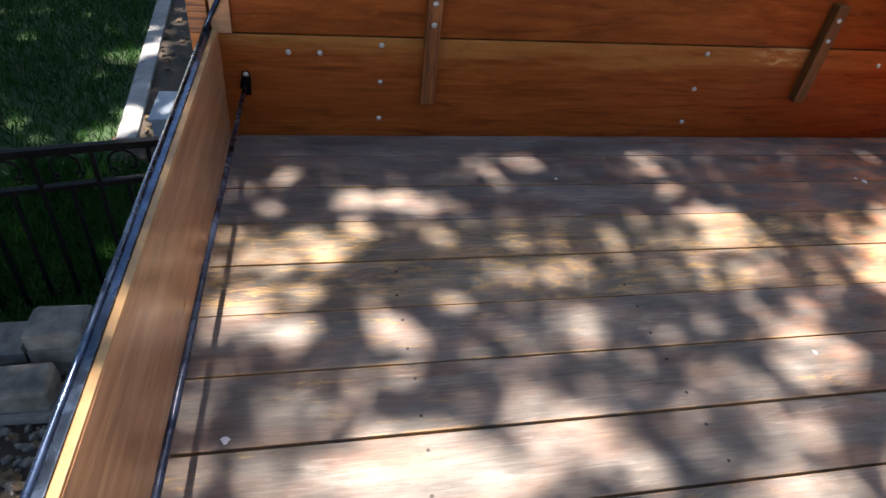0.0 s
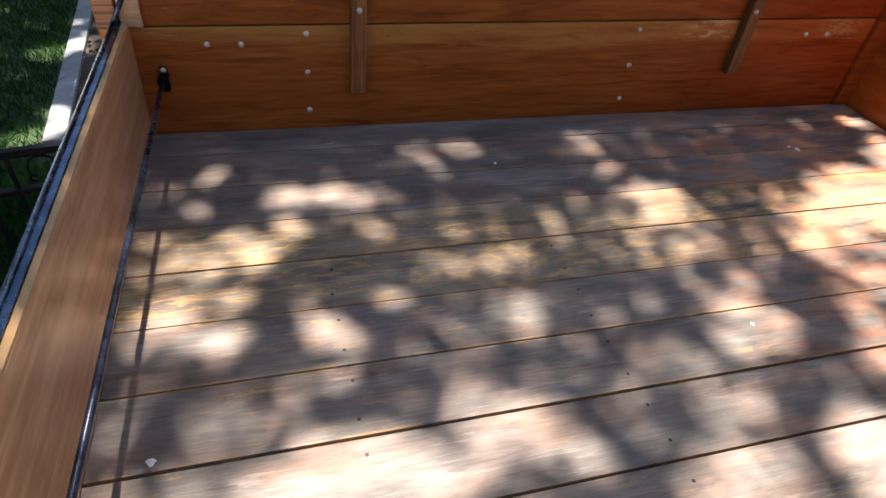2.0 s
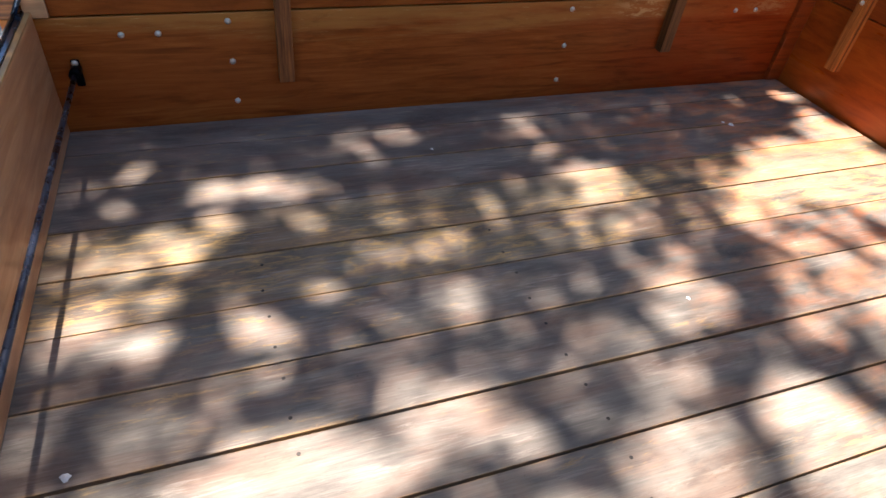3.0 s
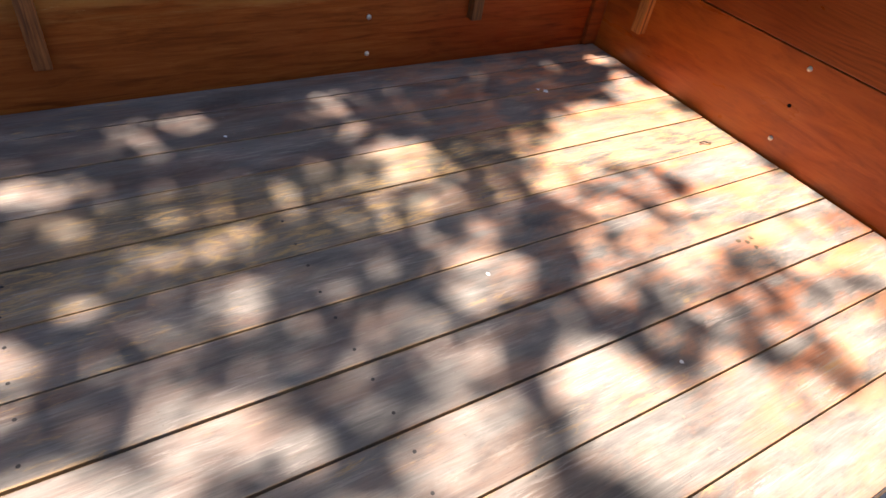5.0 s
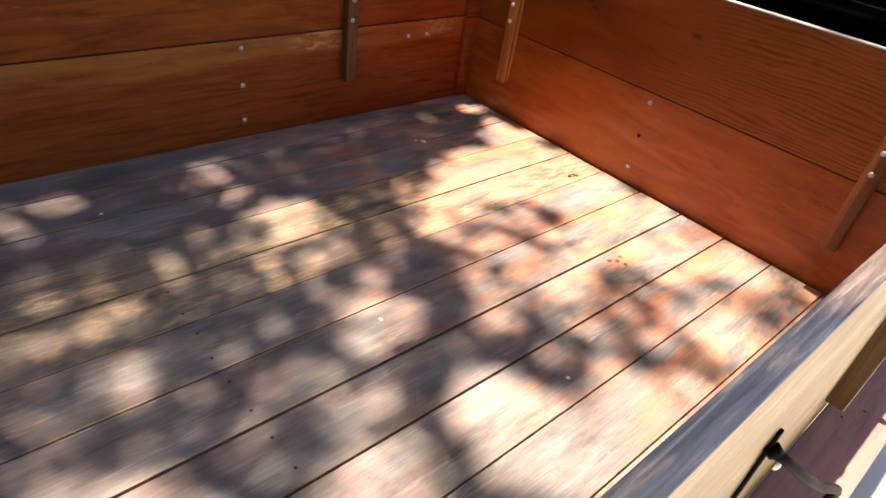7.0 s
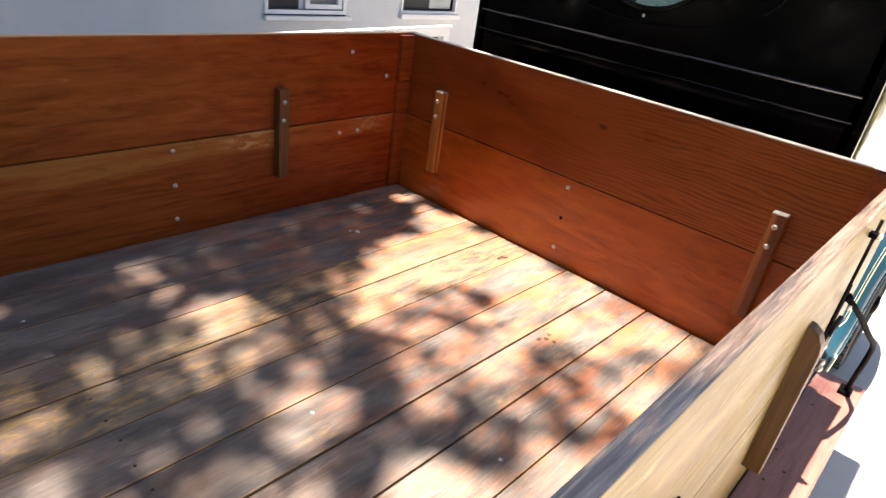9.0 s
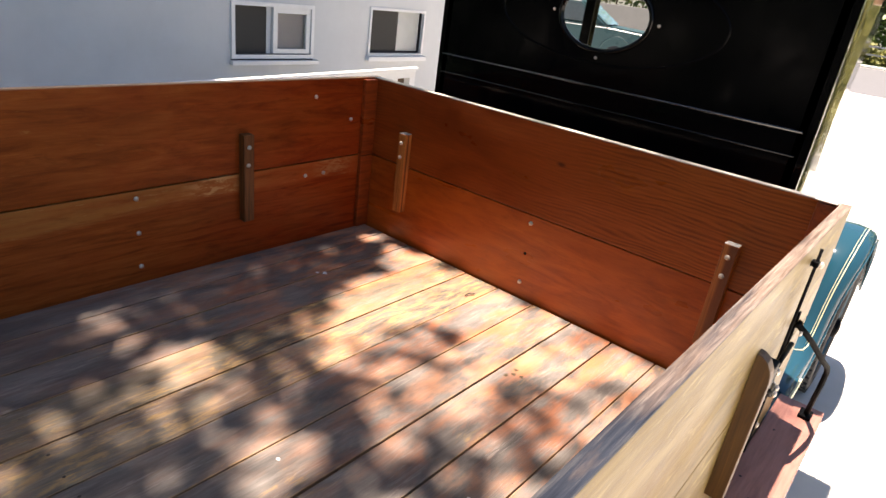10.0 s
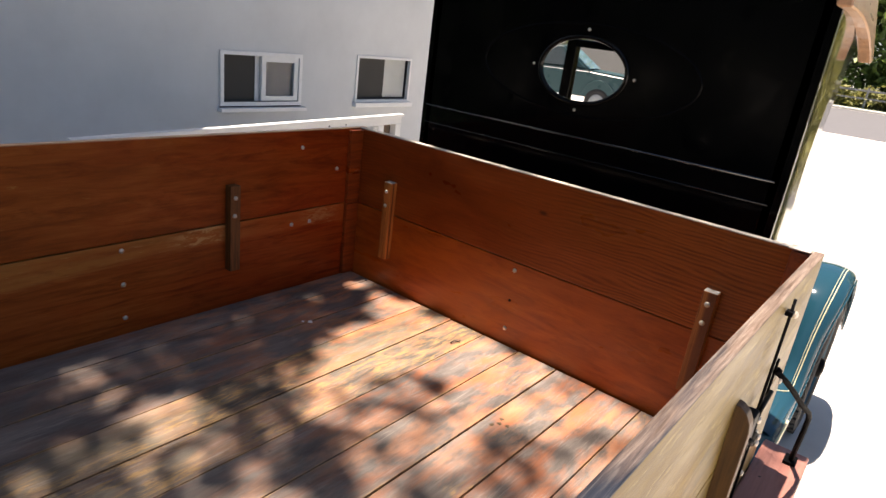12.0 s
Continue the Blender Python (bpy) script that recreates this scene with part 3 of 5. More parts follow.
# headboard behind the cab
head = part("headboard", box(TH + 0.001, TH + 0.03, YN, 0, FZ - 0.09, FZ - 0.02, 0.002), M_BLACK, truck, "varnished red-brown headboard of two boards")
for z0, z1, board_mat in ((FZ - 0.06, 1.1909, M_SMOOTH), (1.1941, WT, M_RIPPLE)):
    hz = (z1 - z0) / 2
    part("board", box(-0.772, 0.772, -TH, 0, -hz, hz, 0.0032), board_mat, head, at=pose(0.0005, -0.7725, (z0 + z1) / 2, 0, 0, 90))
# the same added strip blocks light behind the headboard seam
part("seam_batten", box(TH + 0.002, TH + 0.013, YN, 0, 1.17, 1.23, 0.002), M_BLACK, head)
HEAD_CLEAT = mesh_of("cleat", box(-0.148, 0.148, -0.0185, 0.0185, 0, 0.03, 0.002), M_ORANGECLEAT)
for y in (-0.195, -1.36):
    part("cleat", HEAD_CLEAT, parent=head, label="orange wooden cleat with strong dark grain", at=pose(0, y, 1.17) @ FRONT_TURN)
for y in (-0.195, -1.36):
    part("end_grain", box(-0.029, -0.001, y - 0.0175, y + 0.0175, 1.3182, 1.3195, 0.0004), M_ENDGRAIN, head, "pale weathered end grain of the cleat")
bolts(head, [(0, -0.763, 1.164), (0, -0.763, 0.955), (-0.03, -0.192, 1.285), (-0.03, -0.192, 1.232), (-0.03, -1.36, 1.285), (-0.03, -1.36, 1.232)], FRONT_TURN)
bolts(head, [(0, -0.763, 1.058)], FRONT_TURN, HOLE)
part("corner_post", box(-0.018, -0.001, -1.542, -1.503, FZ + 0.004, WT - 0.002, 0.003), M_FRONT, head)

# sunlit look of the upper edges is put into these pale strips
part("top_edge", box(-0.772, 0.772, -0.0105, 0.0105, 0, 0.003, 0.001), M_LIT_EDGE, head, "pale rubbed, lit upper edge", at=pose(TH / 2, -0.7725, WT - 0.0008, 0, 0, 90))
part("corner_cap", box(-0.0195, 0.027, -1.543, -1.495, WT + 0.0026, WT + 0.0055, 0.001), M_LIT_EDGE, head, "pale corner cap")
part("top_edge", box(-1.16, 1.16, -0.0105, 0.0105, 0, 0.003, 0.001), M_GATE, far, "upper edge in a paler, lit tone", at=pose((XR + 0.03) / 2, TH / 2, WT - 0.0008))

# near side panel
near = part("side_panel", box(XR, 0.02, YN - 0.02, YN - 0.002, FZ - 0.05, FZ + 0.0015, 0.002), M_BLACK, truck, "yellow-tan varnished side panel of two wide boards")
side_boards(near, ((FZ + 0.002, WJ - 0.002), (WJ + 0.002, WT)), XR, 0.02, YN - TH, (M_NEAR, M_NEAR))
part("top_edge", box(-1.155, 1.155, -0.0115, 0.0115, 0, 0.004, 0.0015), M_EDGE, near, "rubbed upper edge with the sky's sheen in its colour", at=pose(-1.135, YN - TH / 2, WT - 0.001))
NEAR_CLEAT = bmesh.new()
NEAR_CLEAT.faces.new([NEAR_CLEAT.verts.new((x, -0.0135, z)) for x, z in ((-0.155, 0), (0.158, 0), (0.156, 0.009), (0.148, 0.02), (0.132, 0.029), (0.115, 0.032), (-0.155, 0.032))])
for v in bmesh.ops.extrude_face_region(NEAR_CLEAT, geom=NEAR_CLEAT.faces[:])["geom"]:
    if isinstance(v, bmesh.types.BMVert):
        v.co.y += 0.027
bmesh.ops.recalc_face_normals(NEAR_CLEAT, faces=NEAR_CLEAT.faces[:])
bmesh.ops.bevel(NEAR_CLEAT, geom=NEAR_CLEAT.edges[:], offset=0.0012, segments=1, affect="EDGES")
NEAR_CLEAT = mesh_of("cleat", NEAR_CLEAT, M_DARKCLEAT)
for x in (-0.56, -1.743):
    part("cleat", NEAR_CLEAT, parent=near, label="brown wooden cleat with a rounded top", at=pose(x, YN - TH, 1.172) @ FAR_TURN @ pose(0, 0, 0, 0, 0, 90))


def brace(x):
    """Bent iron brace from the side panel down to the sill."""
    y = YN - TH
    b = part("brace", box(x - 0.0065, x + 0.0065, y - 0.006, y - 0.001, FZ + 0.004, 1.287, 0.002), M_IRON, truck, "black iron side brace with zinc bolts")
    part("arm", tube([(x, y - 0.008, 1.258), (x + 0.03, y - 0.026, 1.232), (x + 0.06, y - 0.044, 1.203), (x + 0.13, y - 0.066, 1.146), (x + 0.2, y - 0.082, 1.1),
                      (x + 0.225, y - 0.085, 1.075), (x + 0.245, y - 0.084, 1.03), (x + 0.295, y - 0.078, FZ + 0.006)], 0.0066, 12), M_IRON, b)
    part("foot", box(x + 0.272, x + 0.318, y - 0.092, y - 0.062, FZ + 0.001, FZ + 0.01, 0.002), M_IRON, b)
    part("eye", tube([(x, y - 0.004, 1.262), (x, y - 0.013, 1.256)], 0.0095, 12), M_IRON, b)
    bolts(b, [(x + 0.012, y - 0.016, 1.235), (x, y - 0.006, 1.1), (x, y - 0.006, 0.985)], FAR_TURN)
    return b


brace(-0.21)
brace(-1.05)
latch = part("latch_rod", tube([(-0.345, YN - TH - 0.01, 1.47), (-0.345, YN - TH - 0.01, 1.09)], 0.0032, 8), M_BLACK, truck, "thin black iron latch rod with clips")
for z in (1.44, 1.2, 1.13):
    part("clip", box(-0.355, -0.335, YN - TH - 0.015, YN - TH - 0.001, z - 0.005, z + 0.005, 0.002), M_BLACK, latch)
YL = YN - TH
part("catch", box(-0.475, -0.425, YL - 0.024, YL - 0.001, 1.195, 1.265, 0.006), M_BLACK, latch)
part("catch", tube([(-0.46, YL - 0.02, 1.215), (-0.4, YL - 0.024, 1.175), (-0.34, YL - 0.02, 1.165)], 0.006, 8), M_BLACK, latch)
part("pin", tube([(-0.464, YL - 0.012, 1.223), (-0.457, YL - 0.012, 1.1)], 0.004, 8), M_BLACK, latch)
part("pin", tube([(-0.44, YL - 0.018, 1.235), (-0.3, YL - 0.018, 1.25)], 0.005, 8), M_BLACK, latch)
bolts(latch, [(-0.522, YL - 0.004, 1.279), (-0.522, YL - 0.004, 1.224), (-0.4, YL - 0.03, 1.18), (-0.35, YL - 0.026, 1.168)], FAR_TURN)
bolts(latch, [(-0.345, YN - TH - 0.017, 1.44), (-0.345, YN - TH - 0.017, 1.2)], FAR_TURN)

# tailgate and tie rod
gate_at = pose(-2.247, -0.7725, FZ - 0.005, 0, 0, 88.9)
gate = part("tailgate", box(-0.765, 0.765, -0.009, 0.012, 0.007, 0.293, 0.004), M_GATE, truck, "amber varnished tailgate board with iron rail", at=gate_at)
part("top_edge", box(-0.764, 0.764, -0.0085, 0.003, 0.2915, 0.296, 0.0015), M_GATETOP, gate, "pale rubbed, lit upper edge", at=gate_at)
part("iron_rail", box(-0.765, 0.77, 0.0035, 0.021, 0.2935, 0.2985, 0.001), M_RAIL, gate, "worn blue-black iron edge strip", at=gate_at)
part("iron_rail", tube([(-0.765, 0.0185, 0.3), (0.0, 0.0185, 0.3), (0.772, 0.0185, 0.3)], 0.0042, 10), M_RAIL, gate, "worn blue-black iron rod", at=gate_at)
part("gate_hook", tube([(-2.252, -0.03, 1.193), (-2.236, -0.02, 1.222), (-2.2, -0.021, 1.285)], 0.006, 8), M_RAIL, truck, "blue-black iron hook holding the tailgate")
rod = part("tie_rod", tube([(-2.17, -0.005, 1.062), (-2.19, -0.78, 1.058), (-2.207, YN, 1.06)], 0.0056, 12), M_ROD, truck, "black iron tie rod across the bed")
part("bracket", box(-2.179, -2.161, -0.01, -0.001, 1.018, 1.082, 0.004), M_BLACK, rod)
part("turnbuckle", tube([(-2.17, -0.006, 1.062), (-2.171, -0.05, 1.062)], 0.012, 10), M_BLACK, rod)
bolts(rod, [(-2.17, -0.012, 1.076)], FAR_TURN)

# sill outside the near side
sill = part("sill", box(-1.219, 1.219, -0.053, 0.0605, -0.1, 0, 0.004), M_SILL, truck, "red-brown wooden sill outside the bed", at=pose(-1.071, -1.629, FZ))
bolts(sill, [(-0.42, -1.6, FZ), (-0.36, -1.625, FZ), (-0.3, -1.59, FZ), (-0.05, -1.6, FZ), (-0.75, -1.61, FZ)], Matrix.Identity(4), NAIL)

# ---- the truck: cab ----
CX, CY0, CY1 = 0.18, -1.42, -0.14
CYM, OZ = -0.772, 1.8


def cab_back():
    """Back wall of the cab with a real oval opening."""
    bm = bmesh.new()
    z0, z1 = 0.75, 2.2
    corners = [math.atan2(z - OZ, y - CYM) for y in (CY0, CY1) for z in (z0, z1)]
    angles = sorted([i * math.tau / 64 - math.pi for i in range(64)] + corners)
    inner, outer = [], []
    for a in angles:
        c, s = math.cos(a), math.sin(a)
        inner.append(bm.verts.new((CX, CYM + 0.145 * c, OZ + 0.095 * s)))
        ry = ((CY1 - CYM) if c > 0 else (CY0 - CYM)) / c if abs(c) > 1e-6 else 1e9
        rz = ((z1 - OZ) if s > 0 else (z0 - OZ)) / s if abs(s) > 1e-6 else 1e9
        r = min(ry, rz)
        outer.append(bm.verts.new((CX, CYM + r * c, OZ + r * s)))
    for i in range(len(angles)):
        j = (i + 1) % len(angles)
        bm.faces.new((inner[i], inner[j], outer[j], outer[i]))
    geom = bmesh.ops.extrude_face_region(bm, geom=bm.faces[:])["geom"]
    for v in geom:
        if isinstance(v, bmesh.types.BMVert):
            v.co.x += 0.012
    bmesh.ops.recalc_face_normals(bm, faces=bm.faces[:])
    return bm


cab = part("cab", cab_back(), M_CAB, truck, "glossy black cab back with an oval window")


def oval_ring(a, b, r, x):
    pts = [(x, CYM + a * math.cos(i * math.tau / 56), OZ + b * math.sin(i * math.tau / 56)) for i in range(56)]
    return tube(pts, r, 8, closed=True)


part("window_rim", oval_ring(0.15, 0.1, 0.008, CX), M_RIM, cab)
part("oval_bead", oval_ring(0.37, 0.138, 0.0045, CX + 0.001), M_CAB, cab)
for z, r, m in ((1.596, 0.0042, M_BEAD), (1.532, 0.0034, M_RIM)):
    part("belt_bead", tube([(CX, CY0 + 0.03, z), (CX, CY1 - 0.02, z)], r, 10), m, cab)
SCREW = mesh_of("screw", lathe([(0.005, 0), (0.005, 0.001), (0.003, 0.003), (0.001, 0.0035)], 10), M_STEEL)
for dy, dz in ((0, 0.121), (0, -0.121), (0.175, 0), (-0.175, -0.005)):
    part("screw", SCREW, parent=cab, at=pose(CX, CYM + dy, OZ + dz) @ FRONT_TURN)
# rounded rear corners and short side panels
for side, y in (("n", CY0), ("f", CY1)):
    s = -1 if y == CY0 else 1
    bm = bmesh.new()
    prof = [(0.0, 0.02), (0.003, 0.009), (0.011, 0.002), (0.024, 0.0)]
    edge = []
    rows = []
    for k in range(25):
        z = 0.75 + k * (2.2 - 0.75) / 24
        end = 0.27 + (0.1 * min(1.0, ((1.65 - z) / 0.25) ** 2) if z < 1.65 else 0.14 * ((z - 1.65) / 0.3) ** 1.5)
        edge.append((CX + end, y - s * 0.008, z))
        row = [(CX + px, y - s * py) for px, py in prof] + [(CX + 0.024 + (end - 0.024) * q, y) for q in (0.33, 0.66, 1.0)]
        rows.append([bm.verts.new((px, py, z)) for px, py in row])
    for A, B in zip(rows, rows[1:]):
        for i in range(6):
            bm.faces.new((A[i], A[i + 1], B[i + 1], B[i])).smooth = True
    geom = bmesh.ops.extrude_face_region(bm, geom=bm.faces[:])["geom"]
    for v in geom:
        if isinstance(v, bmesh.types.BMVert):
            v.co.y -= s * 0.02
    bmesh.ops.recalc_face_normals(bm, faces=bm.faces[:])
    part("side_panel", bm, M_FLANK, cab)
    part("door_jamb", tube(edge, 0.008, 8), M_CAB, cab)
part("roof", box(CX - 0.04, 1.3, CY0 - 0.06, CY1 + 0.06, 2.2, 2.25, 0.02, 3), M_CAB, cab)
for y in (CY0 + 0.14, CY1 - 0.085):
    part("windscreen_post", box(1.14, 1.19, y, y + 0.05, 0.75, 2.2, 0.006), M_CAB, cab)
part("windscreen_header", box(1.142, 1.188, CY0 + 0.191, CY1 - 0.086, 1.865, 1.9, 0.006), M_CAB, cab)
part("cowl", box(1.15, 2.0, CY0 + 0.26, CY1 - 0.26, 0.75, 1.35, 0.05, 3), M_CAB, cab, "black bonnet and cowl")
part("seat_back", box(0.3, 0.42, CY0 + 0.1, CY1 - 0.1, 0.85, 1.5, 0.03, 3), M_RUBBER, cab)


def roof_scallop():
    """Curved wooden plate under the roof edge."""
    top = [(0.13, 2.2), (0.585, 2.2), (0.61, 2.09), (0.635, 2.0)]
    arc = [(0.65, 1.93), (0.6, 1.925), (0.575, 1.955), (0.52, 1.985), (0.44, 2.01), (0.34, 2.025), (0.23, 2.03), (0.13, 2.03)]
    bm = bmesh.new()
    vs = [bm.verts.new((x, 0, z)) for x, z in top + arc]
    bm.faces.new(vs)
    geom = bmesh.ops.extrude_face_region(bm, geom=bm.faces[:])["geom"]
    for v in geom:
        if isinstance(v, bmesh.types.BMVert):
            v.co.y -= 0.035
    for v in bm.verts:
        v.co.y += (v.co.z - 1.93) * 0.2
    bmesh.ops.recalc_face_normals(bm, faces=bm.faces[:])
    bmesh.ops.bevel(bm, geom=bm.edges[:], offset=0.004, segments=1, affect="EDGES")
    return bm


for y in (CY0 - 0.012, CY1 + 0.047):
    sc = part("roof_scallop", roof_scallop(), M_TAN, cab, "tan wooden curved roof bracket with dark bolts", at=pose(0, y, 0))
for x, z in ((0.25, 2.08), (0.42, 2.06), (0.56, 2.03), (0.61, 1.985), (0.57, 2.12)):
    part("screw", HOLE, parent=cab, at=pose(x, CY0 - 0.047, z) @ FAR_TURN)


# ---- the truck: fenders, wheels, running board ----
FENDER_PATH = [(1.1, 0.4), (1.3, 0.405), (1.45, 0.42), (1.54, 0.46), (1.6, 0.54), (1.645, 0.64), (1.695, 0.74), (1.77, 0.84), (1.88, 0.91), (2.02, 0.945), (2.17, 0.935), (2.32, 0.86), (2.45, 0.77), (2.54, 0.64), (2.59, 0.5)]
FENDER_CROSS = [(-0.13, -0.04), (-0.12, -0.01), (-0.08, 0.006), (-0.03, 0.014), (0.02, 0.016), (0.06, 0.01), (0.09, -0.002), (0.106, -0.02), (0.115, -0.042), (0.11, -0.05)]


def fender_point(s, yc, k, u, v):
    """A point on the fender at a running place k along its path, u outwards and v off the sheet."""
    n = len(FENDER_PATH)
    i = min(n - 2, int(k))
    f = k - i
    x, z = (FENDER_PATH[i][j] * (1 - f) + FENDER_PATH[i + 1][j] * f for j in (0, 1))
    a, b = FENDER_PATH[max(0, i - 1)], FENDER_PATH[min(n - 1, i + 2)]
    d = Vector((b[0] - a[0], 0, b[1] - a[1])).normalized()
    wide = 0.86 + 0.26 / (1.0 + math.exp(-(k - 6.6) * 1.6))
    return Vector((x, yc + s * u * wide, z)) + Vector((-d.z, 0, d.x)) * v


def fender_top(u):
    """Height of the sheet over its chord."""
    for (u0, v0), (u1, v1) in zip(FENDER_CROSS, FENDER_CROSS[1:]):
        if u0 <= u <= u1:
            return v0 + (v1 - v0) * (u - u0) / (u1 - u0)
    return 0.0


def fender(s, yc):
    """Front fender bent round the wheel and down to the running board; s is the outward direction in y."""
    bm = bmesh.new()
    rows = [[bm.verts.new(fender_point(s, yc, i * 0.5, u, v)) for u, v in FENDER_CROSS] for i in range(2 * len(FENDER_PATH) - 1)]
    for A, B in zip(rows, rows[1:]):
        for k in range(len(FENDER_CROSS) - 1):
            bm.faces.new((A[k], A[k + 1], B[k + 1], B[k])).smooth = True
    bmesh.ops.recalc_face_normals(bm, faces=bm.faces[:])
    ob = part("fender", bm, M_BLUE, truck, "glossy blue fender with cream pinstripe")
    mod = ob.modifiers.new("sheet", "SOLIDIFY")
    mod.thickness = 0.004
    edge = [fender_point(s, yc, i * 0.5, 0.114, -0.046) for i in range(2 * len(FENDER_PATH) - 1)]
    part("rolled_edge", tube(edge, 0.006, 8), M_BLUE, ob)
    for u, r in ((0.056, 0.0012), (0.068, 0.0023)):
        # each line runs down the fender and turns inwards above the running board
        ks = [13 - 0.5 * i for i in range(21)]
        pts = [fender_point(s, yc, k, u, fender_top(u) + 0.0015) for k in ks]
        if u > 0.06:
            pts += [fender_point(s, yc, 2.7 - 0.3 * q, u - 0.03 * q * q, fender_top(u - 0.03 * q * q) + 0.0015) for q in (0.6, 1.0, 1.5, 2.1)]
        part("pinstripe", tube(pts, r, 6), M_STRIPE, ob)
    return ob


def wheel(x, y, r, width):
    hub = part("wheel", lathe([(0.02, -0.06), (0.05, -0.05), (0.055, 0.05), (0.02, 0.06)], 16), M_BLACK, truck, at=pose(x, y, r, 90, 0, 0))
    tyre = [(r - 0.075, -width * 0.38), (r - 0.04, -width * 0.5), (r - 0.012, -width * 0.4), (r - 0.001, -width * 0.22), (r, 0), (r - 0.001, width * 0.22),
            (r - 0.012, width * 0.4), (r - 0.04, width * 0.5), (r - 0.075, width * 0.38)]
    bm = bmesh.new()
    sides = 40
    rings = [[bm.verts.new((q * math.cos(k * math.tau / sides), q * math.sin(k * math.tau / sides), h)) for k in range(sides)] for q, h in tyre]
    for A, B in zip(rings, rings[1:] + rings[:1]):
        for k in range(sides):
            bm.faces.new((A[k], A[(k + 1) % sides], B[(k + 1) % sides], B[k])).smooth = True
    for k in range(sides):
        a = k * math.tau / sides
        for h in (-width * 0.25, width * 0.25):
            m = Matrix.Rotation(a + (0.04 if h > 0 else 0), 4, "Z") @ Matrix.Translation((r, 0, h)) @ Matrix.Diagonal((0.012, 0.026, width * 0.34, 1))
            bmesh.ops.create_cube(bm, size=1, matrix=m)
    bmesh.ops.recalc_face_normals(bm, faces=bm.faces[:])
    part("tyre", bm, M_RUBBER, hub, at=PLACE[hub.name])
    rim = [(r - 0.08, -0.03), (r - 0.066, -0.034), (r - 0.066, 0.034), (r - 0.08, 0.03)]
    bm = bmesh.new()
    rings = [[bm.verts.new((q * math.cos(k * math.tau / 32), q * math.sin(k * math.tau / 32), h)) for k in range(32)] for q, h in rim]
    for A, B in zip(rings, rings[1:] + rings[:1]):
        for k in range(32):
            bm.faces.new((A[k], A[(k + 1) % 32], B[(k + 1) % 32], B[k])).smooth = True
    bmesh.ops.recalc_face_normals(bm, faces=bm.faces[:])
    part("rim", bm, M_BLUE, hub, at=PLACE[hub.name])
    spoke = mesh_of("spoke", tube([(0.04, 0, 0), (r - 0.075, 0, 0)], [0.014, 0.011], 8), M_BLUE)
    for k in range(12):
        part("spoke", spoke, parent=hub, at=PLACE[hub.name] @ Matrix.Rotation(k * math.tau / 12, 4, "Z"))


for s, yc in ((-1, -1.44), (1, -0.105)):
    fender(s, yc)
    wheel(2.08, yc + s * 0.07, 0.385, 0.09)
    wheel(-1.25, -0.7725 + s * 0.62, 0.41, 0.14)
    part("running_board", box(0.15, 1.3, yc - 0.095, yc + 0.095, 0.37, 0.4, 0.006), M_BLUE, truck, "dark blue running board")
    part("board_trim", box(0.15, 1.3, yc + s * 0.1 - 0.0045, yc + s * 0.1 + 0.0045, 0.365, 0.405, 0.002), M_STRIPE, truck)
for y in (-1.12, -0.42):
    part("chassis_rail", box(-2.1, 2.7, y - 0.035, y + 0.035, 0.62, 0.788, 0.006), M_BLACK, truck)
part("axle", tube([(-1.25, -1.4, 0.41), (-1.25, -0.15, 0.41)], 0.04, 10), M_BLACK, truck)
part("axle", tube([(2.08, -1.45, 0.385), (2.08, -0.1, 0.385)], 0.03, 10), M_BLACK, truck)
part("bonnet", box(1.95, 2.75, CY0 + 0.34, CY1 - 0.34, 0.75, 1.25, 0.08, 3), M_CAB, truck)

# ---- ground, house ----
ground = tagged(part("ground", box(-300, 300, -300, 300, -0.2, -0.004, 0), M_CONC), "pale sunlit concrete drive", "ground", kind="structure")
road = tagged(part("road", box(25.4, 50, -300, 300, -0.1, 0.006, 0), M_ASPH), "grey asphalt street beyond the drive", "road", kind="structure")
tagged(part("pavement", box(50.2, 51.9, -300, 300, -0.05, 0.14, 0.02), M_CONC), "pale kerb and pavement across the street", "pavement", kind="structure")
soil = tagged(part("soil", box(-3.6, -2.4, -1.6, 9, -0.1, 0.004, 0.003), M_SOIL), "dry soil strip behind the truck", "soil", kind="structure")
tagged(part("lawn_strip", box(-3.5, -2.45, 0.12, 1.3, -0.05, 0.012, 0.004), M_GRASS), "shaded grass strip behind the low fence", "lawn", kind="structure")
lawn_bm = box(-14, -3.06, 0.1, 14, -0.1, 0.02, 0.01)
for v in lawn_bm.verts:
    if v.co.x > -5:
        v.co.x -= (v.co.y - 2.85) * 0.0717      # the edge runs along the curb
lawn = tagged(part("lawn", lawn_bm, M_GRASS), "shaded green lawn", "lawn", kind="structure")

HY = 2.5
W1, W2 = (0.952, 1.668, 1.135, 1.525), (2.292, 2.978, 1.165, 1.56)
xs_bm = wall_sheet([-1.6, W1[0], W1[1], W2[0], W2[1], 3.35], [-0.05, 1.13, 1.15, 1.515, 1.54, 6.2], {(1, 1), (1, 2), (3, 2), (3, 3)}, 0.2)
house = tagged(part("wall_house", xs_bm, M_STUCCO, at=pose(0, HY, 0)), "grey-white stucco house wall in shade", "wall", kind="structure")
tagged(part("wall_house_side", box(3.15, 3.35, HY + 0.201, 9, -0.05, 6.2, 0.005), M_STUCCO), "grey-white stucco house end wall", "wall", kind="structure")
tagged(part("wall_house_rear", box(-1.6, -1.4, HY + 0.201, 9, -0.05, 6.2, 0.005), M_STUCCO), "grey-white stucco house end wall", "wall", kind="structure")
